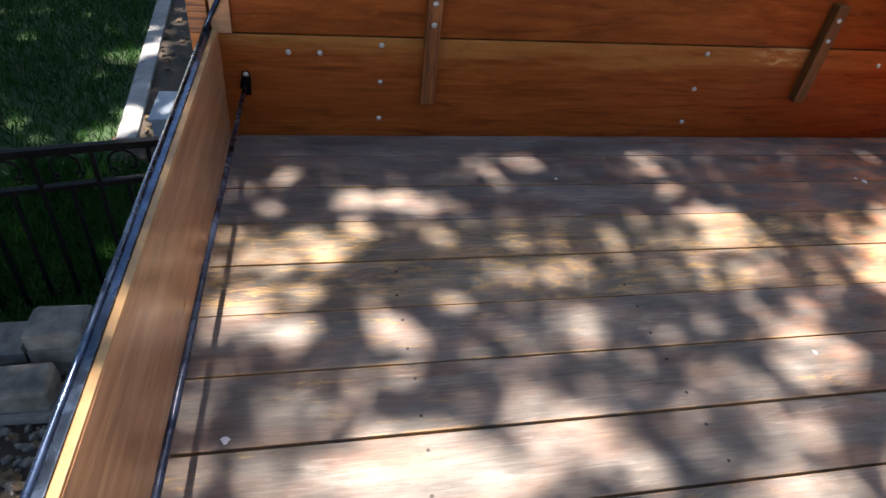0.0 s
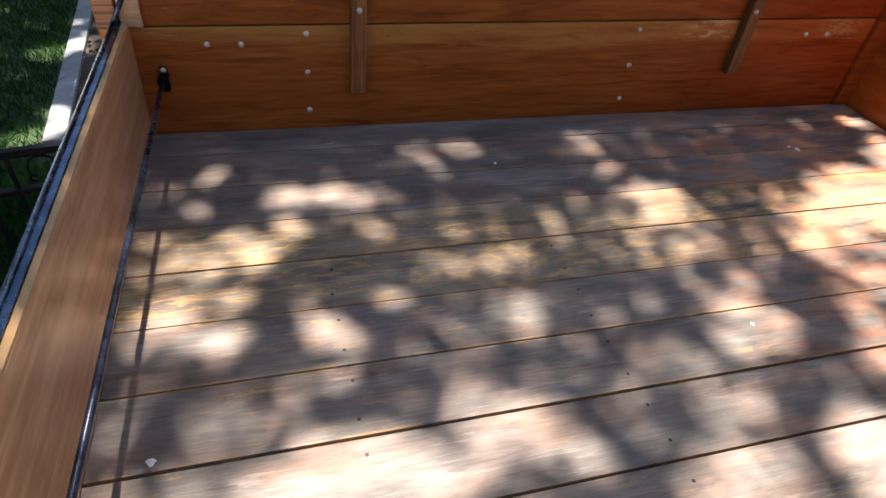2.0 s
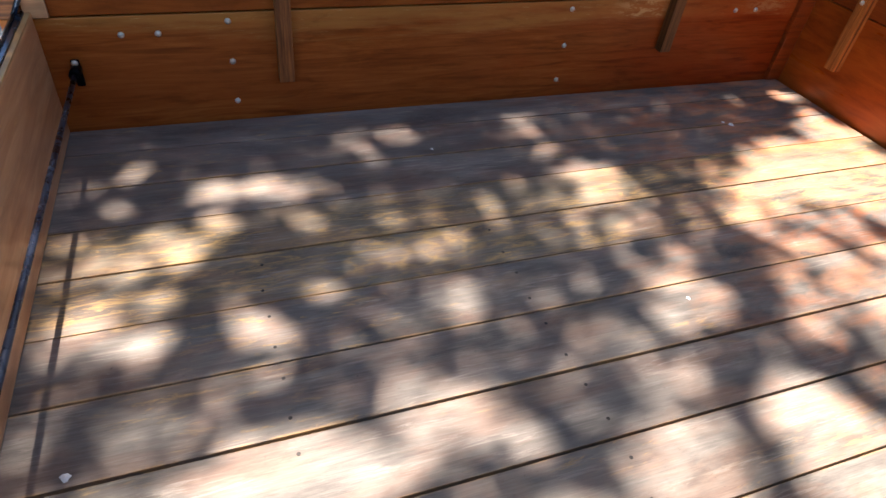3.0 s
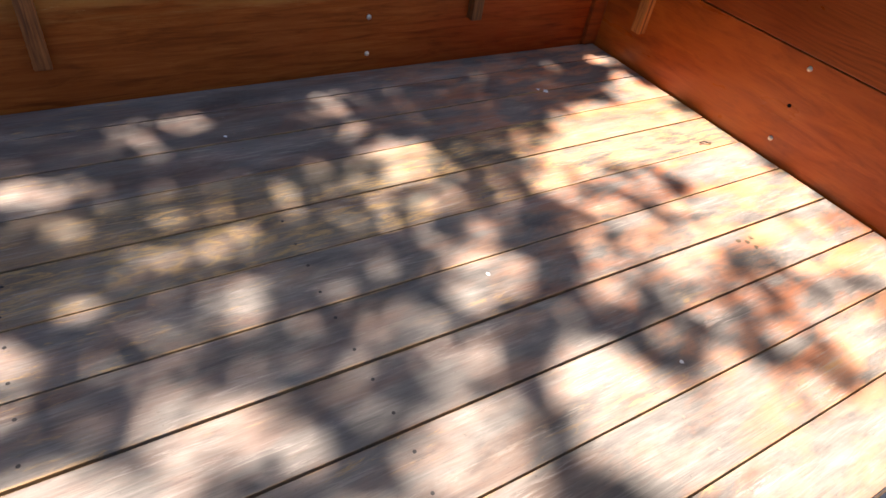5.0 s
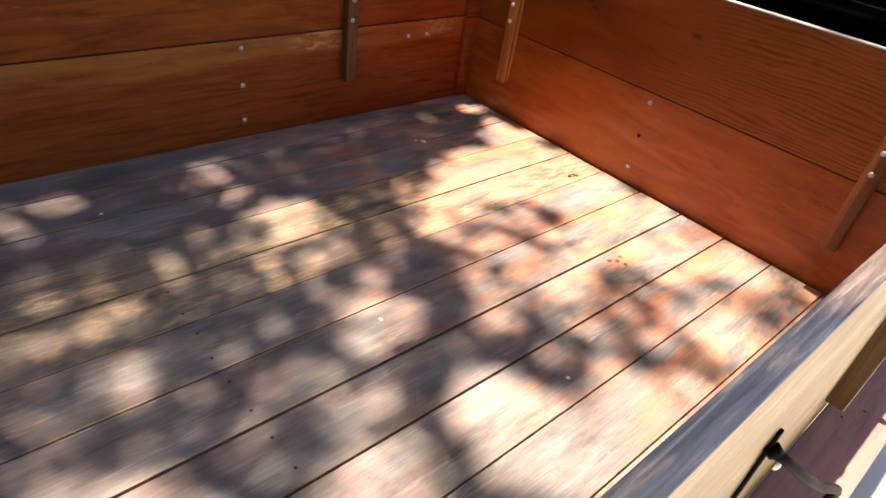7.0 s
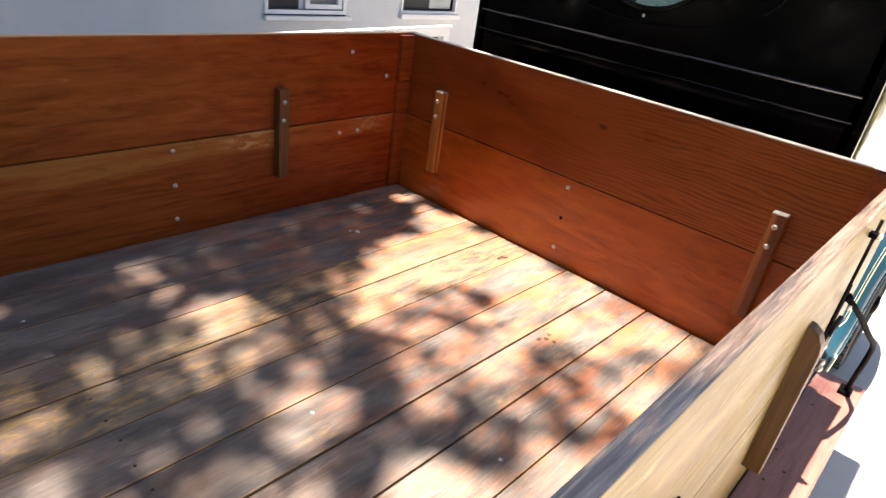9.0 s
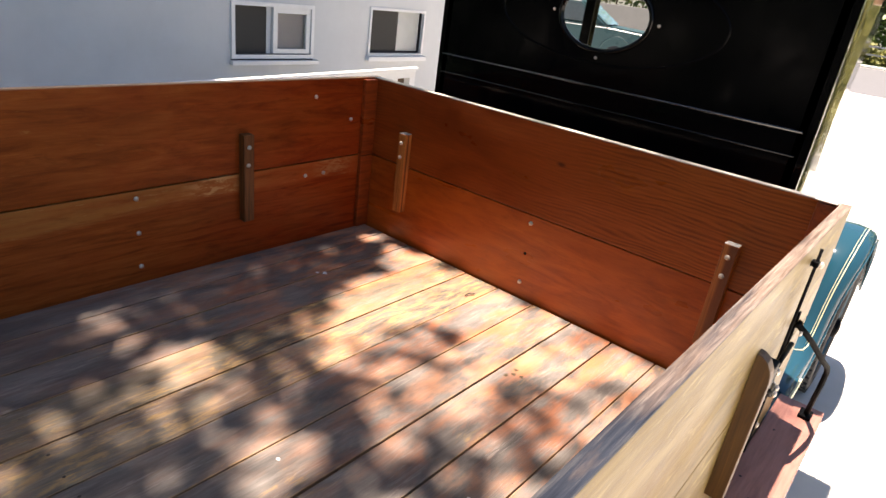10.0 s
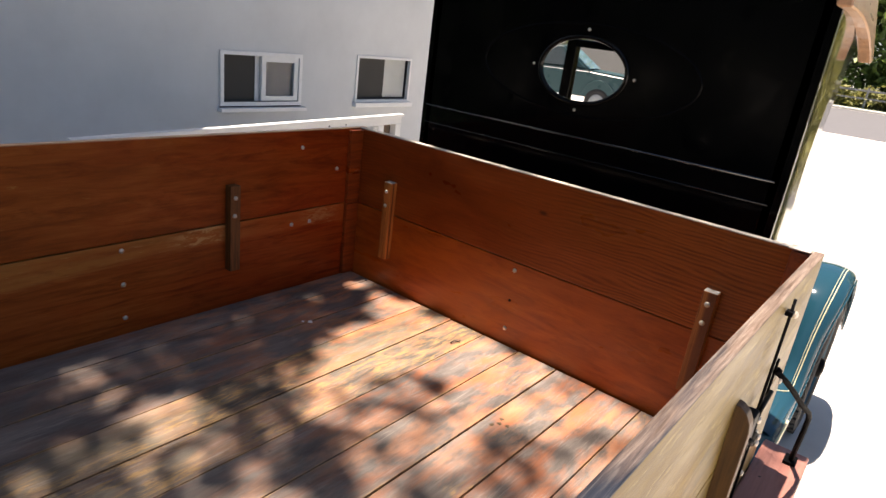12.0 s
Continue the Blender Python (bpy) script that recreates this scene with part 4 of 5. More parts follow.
tagged(part("roof_house", box(-2.0, 3.8, HY - 0.35, 9.3, 6.2, 6.35, 0.01), M_CURB), "flat house roof edge", "roof", kind="structure")
tagged(part("wall_room", box(-1.39, 3.14, HY + 1.2, HY + 1.25, 0.2, 2.6, 0), M_BLIND), "plain room wall behind the windows", "wall", kind="structure")
tagged(part("floor_room", box(-1.39, 3.14, HY + 0.21, HY + 1.19, 0.15, 0.19, 0), M_SOIL), "plain room floor", "floor", kind="structure")
tagged(part("ceiling_room", box(-1.39, 3.14, HY + 0.21, HY + 1.19, 2.6, 2.64, 0), M_BLIND), "plain room ceiling", "ceiling", kind="structure")


def frame_bars(x0, x1, z0, z1, w, y0, y1, mat, parent, name="window_frame"):
    for a, b, c, d in ((x0, x1, z1 - w, z1), (x0, x1, z0, z0 + w), (x0, x0 + w, z0 + w, z1 - w), (x1 - w, x1, z0 + w, z1 - w)):
        part(name, box(a, b, y0, y1, c, d, 0.002), mat, parent)


Z0, Z1 = 1.13, 1.515
win = tagged(part("window_1", box(W1[0] - 0.025, W1[1] + 0.045, HY - 0.05, HY + 0.1, Z0 - 0.042, Z0 - 0.012, 0.004), M_WHITE),
             "white vinyl sliding window with one half open", "window", kind="structure")
frame_bars(W1[0] - 0.012, W1[1] + 0.012, Z0 - 0.001, Z1 + 0.018, 0.03, HY - 0.012, HY + 0.06, M_WHITE, win)
mid = (W1[0] + W1[1]) / 2 + 0.01
frame_bars(mid - 0.02, W1[1] - 0.02, Z0 + 0.03, Z1 - 0.013, 0.04, HY + 0.0, HY + 0.03, M_WHITE, win, "sash")
# dark strip stands in for the shade between frame and sill
part("sill_gap", box(W1[0] - 0.012, W1[1] + 0.012, HY - 0.006, HY + 0.06, Z0 - 0.0115, Z0 - 0.0015, 0.001), M_RUBBER, win)
part("track", box(W1[0] + 0.019, W1[1] - 0.019, HY - 0.008, HY - 0.001, Z0 + 0.0295, Z0 + 0.036, 0.001), M_RUBBER, win)
part("sash", box(mid - 0.06, mid - 0.022, HY + 0.031, HY + 0.055, Z0 + 0.03, Z1 - 0.013, 0.002), M_WHITE, win)
part("pane", box(mid + 0.022, W1[1] - 0.062, HY + 0.013, HY + 0.017, Z0 + 0.072, Z1 - 0.055, 0), M_GLASS, win)
part("blind", box(mid + 0.01, W1[1] - 0.03, HY + 0.034, HY + 0.038, Z0 + 0.035, Z1 - 0.02, 0), M_BLIND, win, "pale blind behind the pane")
part("insect_screen", box(W1[0] + 0.02, mid - 0.061, HY + 0.034, HY + 0.038, Z0 + 0.031, Z1 - 0.014, 0), M_SCREEN, win, "dark insect screen")
Z0, Z1 = 1.15, 1.54
win2 = tagged(part("window_2", box(W2[0] - 0.03, W2[1] + 0.035, HY - 0.05, HY + 0.1, Z0 - 0.042, Z0 - 0.002, 0.004), M_WHITE),
              "small window, dark screen and pale pane", "window", kind="structure")
frame_bars(W2[0] - 0.012, W2[1] + 0.012, Z0 - 0.001, Z1 + 0.018, 0.022, HY - 0.012, HY + 0.06, M_WHITE, win2)
m2 = (W2[0] + W2[1]) / 2 + 0.03
part("insect_screen", box(W2[0] + 0.012, m2, HY + 0.034, HY + 0.038, Z0 + 0.022, Z1 - 0.005, 0), M_SCREEN, win2, "dark insect screen")
part("blind", box(m2 + 0.002, W2[1] - 0.024, HY + 0.04, HY + 0.046, Z0 + 0.022, Z1 - 0.005, 0), M_PALEBLIND, win2, "pale blind behind the pane")
part("pane", box(m2 + 0.005, W2[1] - 0.012, HY + 0.03, HY + 0.034, Z0 + 0.022, Z1 - 0.005, 0), M_GLASS, win2)
part("sash", box(W2[1] - 0.023, W2[1] - 0.011, HY + 0.02, HY + 0.05, Z0 + 0.041, Z1 - 0.005, 0.001), M_RUBBER, win2)
part("sash", box(W2[0] + 0.012, W2[1] - 0.012, HY + 0.025, HY + 0.05, Z0 + 0.021, Z0 + 0.04, 0.002), M_RUBBER, win2)

# white painted frame between truck and house, tilted to fit the camera's view
LY = 1.3
shelf = thing("white_bench_frame", "white painted wooden frame with a wide cap board", "frame", at=pose(0.56, LY, 0))
TILT = pose(0.56, LY, 1.215, 0, -1.7, 0)
part("cap", box(-1.09, 1.1, 0, 0.045, 0.0, 0.018, 0.003), M_WHITE, shelf, "sunlit white cap board", at=TILT)
part("apron", box(-1.08, 1.085, 0.012, 0.03, -0.05, -0.001, 0.003), M_WHITE, shelf, at=TILT)
for x in (-1.05, -0.1, 0.86, 1.03):
    part("post", box(x, x + 0.055, 0.014, 0.07, -1.21 - 0.03 * x, -0.051, 0.004), M_WHITE, shelf, at=TILT)
part("rail", box(-0.99, 0.859, 0.02, 0.05, -0.2, -0.14, 0.003), M_WHITE, shelf, at=TILT)
part("back_panel", box(-1.05, 1.08, 0.075, 0.09, -1.15, -0.052, 0.003), M_STUCCO, shelf, at=TILT)
# brown and dark panels stand in for the shade in openings behind
part("post", box(0.93, 1.02, 0.055, 0.07, -0.6, -0.055, 0.003), M_BARK, shelf, "brown panel for the shaded gap behind", at=TILT)
part("opening", box(0.6, 0.8, 0.066, 0.073, -0.13, -0.06, 0.002), M_DARK, shelf, at=TILT)
for x in (-0.04, 0.42, 0.56):
    part("screw", HOLE, parent=shelf, at=TILT @ pose(x, 0.012, -0.025) @ FAR_TURN)
# ---- garden behind the truck ----
curb = tagged(part("timber_curb", box(-0.05, 0.05, -1.35, 2.4, 0, 0.035, 0.006), M_CURB, at=pose(-3.06, 2.85, 0.004, 0, 0, 4.1)), "pale weathered timber curb along the lawn", "curb")
ubox = thing("utility_box", "small grey-blue utility box on the soil", "utility box", at=pose(-2.72, 1.6, 0))
part("body", box(-2.81, -2.58, 1.44, 1.74, 0.0, 0.165, 0.006), M_BOX, ubox)
part("lid", box(-2.82, -2.57, 1.43, 1.75, 0.166, 0.185, 0.005), M_BOX, ubox)


def iron_fence():
    """Low garden fence of iron bars, every second one topped by a scroll ring between the upper rails."""
    run = pose(-2.957, 0.301, 0, 0, 0, 11.3)
    f = thing("garden_fence", "low black wrought iron garden fence with ring scrolls", "fence", at=run)
    for z, h in ((0.655, 0.013), (0.52, 0.009)):
        part("rail", box(-1.4, 0.58, -0.013, 0.013, z - h, z + h, 0.002), M_BLACK, f, at=run)
    tall = mesh_of("bar", box(-0.0075, 0.0075, -0.0075, 0.0075, 0.0, 0.645, 0.001), M_BLACK)
    short = mesh_of("bar", box(-0.0075, 0.0075, -0.0075, 0.0075, 0.0, 0.514, 0.001), M_BLACK)
    arc = [(0.042 * math.sin(a), 0, 0.042 * math.cos(a)) for a in np.linspace(-2.5, 2.5, 19)]
    curl = [(0.012 * math.cos(a), 0, 0.012 * math.sin(a)) for a in np.linspace(0.6, 5.2, 9)]
    ring = tube(arc, 0.0045, 6)
    for sx in (-1, 1):
        tube([(sx * (0.032 - x), 0, -0.034 + z) for x, _, z in curl], 0.004, 6, bm=ring)
    ring = mesh_of("ring", ring, M_BLACK)
    for i in range(23):
        x = -1.36 + i * 0.0845
        part("bar", tall if i % 2 else short, parent=f, at=run @ pose(x, 0, 0))
        if i % 2 == 0:
            part("ring", ring, parent=f, at=run @ pose(x, 0, 0.593))
    for x in (-1.39, 0.57):
        part("post", box(x - 0.018, x + 0.018, -0.018, 0.018, 0, 0.72, 0.003), M_BLACK, f, at=run)


iron_fence()


def block(w, d, h, seed):
    """A tumbled concrete block with chipped corners."""
    rng = random.Random(seed)
    bm = box(-w / 2, w / 2, -d / 2, d / 2, 0, h, 0.014, 2)
    for v in bm.verts:
        v.co += Vector((rng.uniform(-1, 1), rng.uniform(-1, 1), rng.uniform(-1, 1) if v.co.z > 0.02 else 0)) * 0.004
    return mesh_of("stone_block", bm, M_STONE)


BLOCKS = [block(0.27, 0.13, 0.088, 1), block(0.178, 0.14, 0.068, 2), block(0.29, 0.14, 0.045, 3)]
for x, y, z, rz, kind in ((-2.968, -0.155, 0.05, 2, 0), (-3.262, -0.152, 0.05, -2, 0), (-2.972, -0.162, 0.004, -1, 2), (-3.275, -0.16, 0.004, 1, 2), (-2.66, -0.15, 0.004, 4, 2),
                          (-2.63, 0.03, 0.004, -2, 1), (-2.82, 0.03, 0.004, 1, 1), (-3.01, 0.03, 0.004, -1, 1), (-3.2, 0.03, 0.004, 2, 1),
                          (-2.65, 0.025, 0.073, 2, 1), (-2.84, 0.02, 0.073, -1, 1), (-3.03, 0.025, 0.073, 2, 1), (-2.838, 0.02, 0.142, 1, 1), (-2.645, 0.03, 0.142, -3, 1)):
    tagged(part("stone_block", BLOCKS[kind], at=pose(x, y, z, 0, 0, rz)), "tumbled grey concrete block in a low stack", "block", "blocks in the low wall")

rng = np.random.default_rng(5)
# gravel and dry leaves behind the truck
bm = bmesh.new()
for i in range(1100):
    r = rng.uniform(0.008, 0.022)
    m = Matrix.Translation((rng.uniform(-3.3, -2.42), rng.uniform(-1.0, -0.2), r * 0.45)) @ Euler(rng.uniform(0, 6, 3)).to_matrix().to_4x4() @ Matrix.Diagonal((r, r * 0.8, r * 0.6, 1))
    bmesh.ops.create_icosphere(bm, subdivisions=1, radius=1, matrix=m)
tagged(part("gravel", bm, M_STONE), "loose grey gravel on the soil", "gravel", kind="stuff")
n = 900
litter = np.stack([rng.uniform(-3.02, -2.42, n), rng.uniform(-1.2, 3.5, n), rng.uniform(0.012, 0.03, n)], 1)
tagged(part("leaf_litter", quads("leaf_litter", litter, rng.uniform(0.025, 0.06, n), M_LITTER, 6)), "dry brown fallen leaves", "leaves", kind="stuff")
# lawn blades
n = 45000
gx, gy = rng.uniform(-5.2, -3.12, n), rng.uniform(0.45, 6.5, n)
gx -= (gy - 2.85) * 0.0717
gx[:9000], gy[:9000] = rng.uniform(-3.4, -2.5, 9000), rng.uniform(0.14, 1.28, 9000)
h = rng.uniform(0.035, 0.085, n)
lean = rng.normal(0, 0.035, (n, 2))
ang = rng.uniform(0, math.tau, n)
wx, wy = np.cos(ang) * 0.004, np.sin(ang) * 0.004
verts = np.stack([np.stack([gx - wx, gy - wy, np.full(n, 0.018)], 1), np.stack([gx + wx, gy + wy, np.full(n, 0.018)], 1), np.stack([gx + lean[:, 0], gy + lean[:, 1], 0.018 + h], 1)], 1).reshape(-1, 3)
me = bpy.data.meshes.new("grass")
me.from_pydata(verts.tolist(), [], (np.arange(n)[:, None] * 3 + np.array([[0, 1, 2]])).tolist())
me.materials.append(M_BLADE)
tagged(part("grass", me), "dark green lawn grass", "grass", kind="stuff")


# ---- trees and hedges ----
def on_floor(p):
    """Where the sun lays the shadow of p on the bed floor."""
    t = (p[2] - FZ) / SUN_TO.z
    return p[0] - SUN_TO.x * t, p[1] - SUN_TO.y * t


# crown gaps fitted to sun spots in the camera's view: spot centre, radius, openness
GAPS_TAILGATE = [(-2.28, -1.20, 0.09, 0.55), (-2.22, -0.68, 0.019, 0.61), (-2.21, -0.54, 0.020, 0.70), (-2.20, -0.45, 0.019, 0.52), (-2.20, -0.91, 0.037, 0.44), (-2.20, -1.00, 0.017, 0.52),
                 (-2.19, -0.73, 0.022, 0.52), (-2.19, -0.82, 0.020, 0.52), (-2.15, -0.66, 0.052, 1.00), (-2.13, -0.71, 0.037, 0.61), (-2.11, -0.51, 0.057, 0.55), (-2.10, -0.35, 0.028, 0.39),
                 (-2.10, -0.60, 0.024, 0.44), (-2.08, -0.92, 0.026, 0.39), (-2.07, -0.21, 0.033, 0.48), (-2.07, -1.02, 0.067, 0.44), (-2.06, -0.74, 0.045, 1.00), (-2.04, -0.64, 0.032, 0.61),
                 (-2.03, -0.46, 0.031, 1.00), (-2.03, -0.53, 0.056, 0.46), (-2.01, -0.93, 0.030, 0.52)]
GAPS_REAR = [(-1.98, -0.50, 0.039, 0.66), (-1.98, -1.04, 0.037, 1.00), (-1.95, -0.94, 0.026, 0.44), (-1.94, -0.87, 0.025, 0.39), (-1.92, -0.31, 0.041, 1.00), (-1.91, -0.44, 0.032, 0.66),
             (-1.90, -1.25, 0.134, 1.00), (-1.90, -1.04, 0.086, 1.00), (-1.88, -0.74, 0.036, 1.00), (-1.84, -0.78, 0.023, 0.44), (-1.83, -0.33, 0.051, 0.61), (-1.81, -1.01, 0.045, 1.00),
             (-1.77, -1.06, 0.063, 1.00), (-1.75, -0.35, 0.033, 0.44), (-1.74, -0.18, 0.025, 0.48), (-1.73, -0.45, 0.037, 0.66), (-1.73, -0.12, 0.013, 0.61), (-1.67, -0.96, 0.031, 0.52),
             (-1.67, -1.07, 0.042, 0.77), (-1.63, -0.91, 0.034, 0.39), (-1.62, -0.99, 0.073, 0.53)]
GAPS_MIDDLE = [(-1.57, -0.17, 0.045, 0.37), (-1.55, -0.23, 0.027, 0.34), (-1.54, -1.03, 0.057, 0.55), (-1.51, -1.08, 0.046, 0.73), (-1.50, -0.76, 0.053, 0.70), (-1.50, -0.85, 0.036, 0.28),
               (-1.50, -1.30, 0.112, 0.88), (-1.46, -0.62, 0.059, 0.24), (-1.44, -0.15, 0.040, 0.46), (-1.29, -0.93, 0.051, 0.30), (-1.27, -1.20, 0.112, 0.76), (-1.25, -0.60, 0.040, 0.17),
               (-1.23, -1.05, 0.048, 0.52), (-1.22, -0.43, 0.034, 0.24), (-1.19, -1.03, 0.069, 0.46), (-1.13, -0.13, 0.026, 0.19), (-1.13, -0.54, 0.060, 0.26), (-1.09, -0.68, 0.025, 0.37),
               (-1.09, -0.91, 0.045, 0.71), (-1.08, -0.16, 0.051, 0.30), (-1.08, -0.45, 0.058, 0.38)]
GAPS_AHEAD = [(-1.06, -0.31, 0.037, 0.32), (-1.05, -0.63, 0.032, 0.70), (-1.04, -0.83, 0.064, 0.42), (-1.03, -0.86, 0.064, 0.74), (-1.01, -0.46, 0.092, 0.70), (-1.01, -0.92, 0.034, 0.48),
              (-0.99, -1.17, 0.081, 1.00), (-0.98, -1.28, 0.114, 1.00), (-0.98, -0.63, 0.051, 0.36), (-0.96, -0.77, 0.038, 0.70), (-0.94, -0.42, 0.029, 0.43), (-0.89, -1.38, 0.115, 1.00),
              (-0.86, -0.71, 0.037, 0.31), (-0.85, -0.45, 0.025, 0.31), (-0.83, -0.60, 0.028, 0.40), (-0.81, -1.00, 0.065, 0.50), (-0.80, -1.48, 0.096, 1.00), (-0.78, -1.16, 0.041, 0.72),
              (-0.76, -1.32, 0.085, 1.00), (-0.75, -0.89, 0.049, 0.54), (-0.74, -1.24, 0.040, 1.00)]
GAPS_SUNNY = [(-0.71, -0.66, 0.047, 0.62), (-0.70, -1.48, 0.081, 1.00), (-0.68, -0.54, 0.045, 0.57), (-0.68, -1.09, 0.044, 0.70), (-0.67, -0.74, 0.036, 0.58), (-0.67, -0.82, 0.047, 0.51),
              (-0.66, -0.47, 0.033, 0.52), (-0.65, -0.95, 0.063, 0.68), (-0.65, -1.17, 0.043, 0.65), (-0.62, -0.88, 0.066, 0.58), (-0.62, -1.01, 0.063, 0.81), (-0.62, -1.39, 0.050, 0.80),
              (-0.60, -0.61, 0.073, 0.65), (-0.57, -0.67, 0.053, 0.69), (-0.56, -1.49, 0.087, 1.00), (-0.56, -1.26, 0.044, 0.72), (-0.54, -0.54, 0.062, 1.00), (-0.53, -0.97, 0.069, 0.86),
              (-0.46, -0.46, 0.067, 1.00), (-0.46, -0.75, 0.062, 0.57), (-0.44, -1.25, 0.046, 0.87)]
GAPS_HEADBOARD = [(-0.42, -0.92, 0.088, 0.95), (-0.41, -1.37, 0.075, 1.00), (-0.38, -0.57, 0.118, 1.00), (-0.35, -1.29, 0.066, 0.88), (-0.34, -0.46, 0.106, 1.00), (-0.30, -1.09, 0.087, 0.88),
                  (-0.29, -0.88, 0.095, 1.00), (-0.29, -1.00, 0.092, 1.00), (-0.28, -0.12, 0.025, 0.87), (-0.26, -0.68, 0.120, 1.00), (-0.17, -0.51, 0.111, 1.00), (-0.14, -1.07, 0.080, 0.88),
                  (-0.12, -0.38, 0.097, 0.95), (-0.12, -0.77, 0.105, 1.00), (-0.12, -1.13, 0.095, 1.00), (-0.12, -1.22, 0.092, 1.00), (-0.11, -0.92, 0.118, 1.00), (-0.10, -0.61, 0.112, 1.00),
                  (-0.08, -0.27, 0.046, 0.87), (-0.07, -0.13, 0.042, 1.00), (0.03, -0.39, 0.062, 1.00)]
# leaf clumps placed from the camera's view to darken the sunny end again
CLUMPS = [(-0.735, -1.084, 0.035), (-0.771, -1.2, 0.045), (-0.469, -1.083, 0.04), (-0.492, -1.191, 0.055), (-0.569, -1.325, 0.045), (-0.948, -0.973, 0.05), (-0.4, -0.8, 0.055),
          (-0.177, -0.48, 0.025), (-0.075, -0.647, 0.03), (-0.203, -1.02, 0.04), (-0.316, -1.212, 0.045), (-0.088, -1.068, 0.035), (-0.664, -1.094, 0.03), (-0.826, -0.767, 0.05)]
# gaps over the lawn, set from sun spots in the camera's view
GAPS_GARDEN = [(-3.002, 1.752, 0.12), (-3.012, 1.952, 0.09), (-3.042, 2.802, 0.13), (-3.202, 2.672, 0.12), (-3.352, 2.212, 0.09), (-3.102, 1.642, 0.11), (-2.912, 1.872, 0.08), (-2.982, 0.862, 0.08), (-2.82, 0.72, 0.09), (-3.02, 0.62, 0.07)]


def shade_tree():
    """Unseen tree added on the lawn, its crown shaped to dapple the bed."""
    tree = thing("shade_tree", "unseen leafy tree, its crown shaped to dapple the truck bed", "tree", at=pose(-6.6, 3.2, 0))
    trunk = [(-6.6, 3.2, 0.0), (-6.5, 3.15, 1.2), (-6.25, 3.1, 3.0), (-6.0, 3.0, 4.8), (-5.6, 2.8, 6.4)]
    part("trunk", tube(trunk, [0.42, 0.3, 0.26, 0.23, 0.19], 14), M_BARK, tree)
    limbs = [((-5.6, 2.8, 6.4), (-4.4, 2.5, 7.9), (-2.9, 2.2, 9.0), (-1.5, 1.9, 9.6)), ((-5.6, 2.8, 6.4), (-5.4, 2.0, 8.0), (-4.8, 0.8, 9.4), (-4.0, -0.3, 10.2)),
             ((-6.0, 3.0, 4.8), (-7.2, 3.8, 6.6), (-8.4, 4.4, 8.4)), ((-5.6, 2.8, 6.4), (-5.2, 4.0, 8.2), (-4.4, 5.2, 9.8)), ((-5.6, 2.8, 6.4), (-6.2, 2.2, 8.6), (-6.6, 1.6, 10.6)),
             ((-2.9, 2.2, 9.0), (-1.9, 1.8, 9.5), (-0.9, 1.6, 9.7)), ((-4.4, 2.4, 7.9), (-3.2, 3.4, 9.2), (-2.0, 4.2, 10.0))]
    for L in limbs:
        part("limb", tube(L, [0.15 / (1 + 0.55 * i) for i in range(len(L))], 8), M_BARK, tree)
    r = np.random.default_rng(11)
    pts, size = [], []
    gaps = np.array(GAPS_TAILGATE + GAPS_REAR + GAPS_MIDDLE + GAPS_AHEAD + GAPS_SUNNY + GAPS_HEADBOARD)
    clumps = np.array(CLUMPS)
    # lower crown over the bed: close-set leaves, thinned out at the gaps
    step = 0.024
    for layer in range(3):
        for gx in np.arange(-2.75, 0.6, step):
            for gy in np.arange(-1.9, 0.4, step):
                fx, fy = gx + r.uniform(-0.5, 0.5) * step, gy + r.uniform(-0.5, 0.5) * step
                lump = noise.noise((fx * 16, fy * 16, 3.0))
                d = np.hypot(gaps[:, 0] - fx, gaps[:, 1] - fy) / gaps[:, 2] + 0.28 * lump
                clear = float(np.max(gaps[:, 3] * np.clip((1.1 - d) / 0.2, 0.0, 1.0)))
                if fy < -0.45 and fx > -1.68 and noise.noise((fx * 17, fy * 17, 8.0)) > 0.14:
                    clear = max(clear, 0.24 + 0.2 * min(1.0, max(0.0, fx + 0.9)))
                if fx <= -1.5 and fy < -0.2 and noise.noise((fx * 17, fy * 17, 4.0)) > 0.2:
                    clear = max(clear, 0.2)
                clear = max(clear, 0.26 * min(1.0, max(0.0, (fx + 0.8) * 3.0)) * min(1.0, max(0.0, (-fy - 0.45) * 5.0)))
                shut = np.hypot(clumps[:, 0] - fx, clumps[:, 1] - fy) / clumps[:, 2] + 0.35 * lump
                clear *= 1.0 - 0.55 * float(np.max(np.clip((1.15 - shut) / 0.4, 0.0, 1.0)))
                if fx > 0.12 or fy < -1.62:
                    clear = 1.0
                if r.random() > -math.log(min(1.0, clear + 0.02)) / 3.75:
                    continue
                # leaves are set higher towards the drive, to soften the shade there
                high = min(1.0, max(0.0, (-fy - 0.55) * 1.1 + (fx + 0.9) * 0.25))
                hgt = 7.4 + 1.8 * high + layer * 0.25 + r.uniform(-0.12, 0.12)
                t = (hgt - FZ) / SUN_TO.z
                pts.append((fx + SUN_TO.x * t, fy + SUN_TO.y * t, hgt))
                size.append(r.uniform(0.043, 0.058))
    # unseen leaves added beside the house to shade the cap board's end
    for k in range(2600):
        fx, fy = r.uniform(-0.8, 0.12), r.uniform(1.05, 1.6)
        if noise.noise((fx * 7, fy * 7, 5.0)) < 0.22:
            hgt = r.uniform(7.9, 8.8)
            pts.append((fx + SUN_TO.x * (hgt - FZ), fy + SUN_TO.y * (hgt - FZ), hgt))
            size.append(r.uniform(0.06, 0.09))
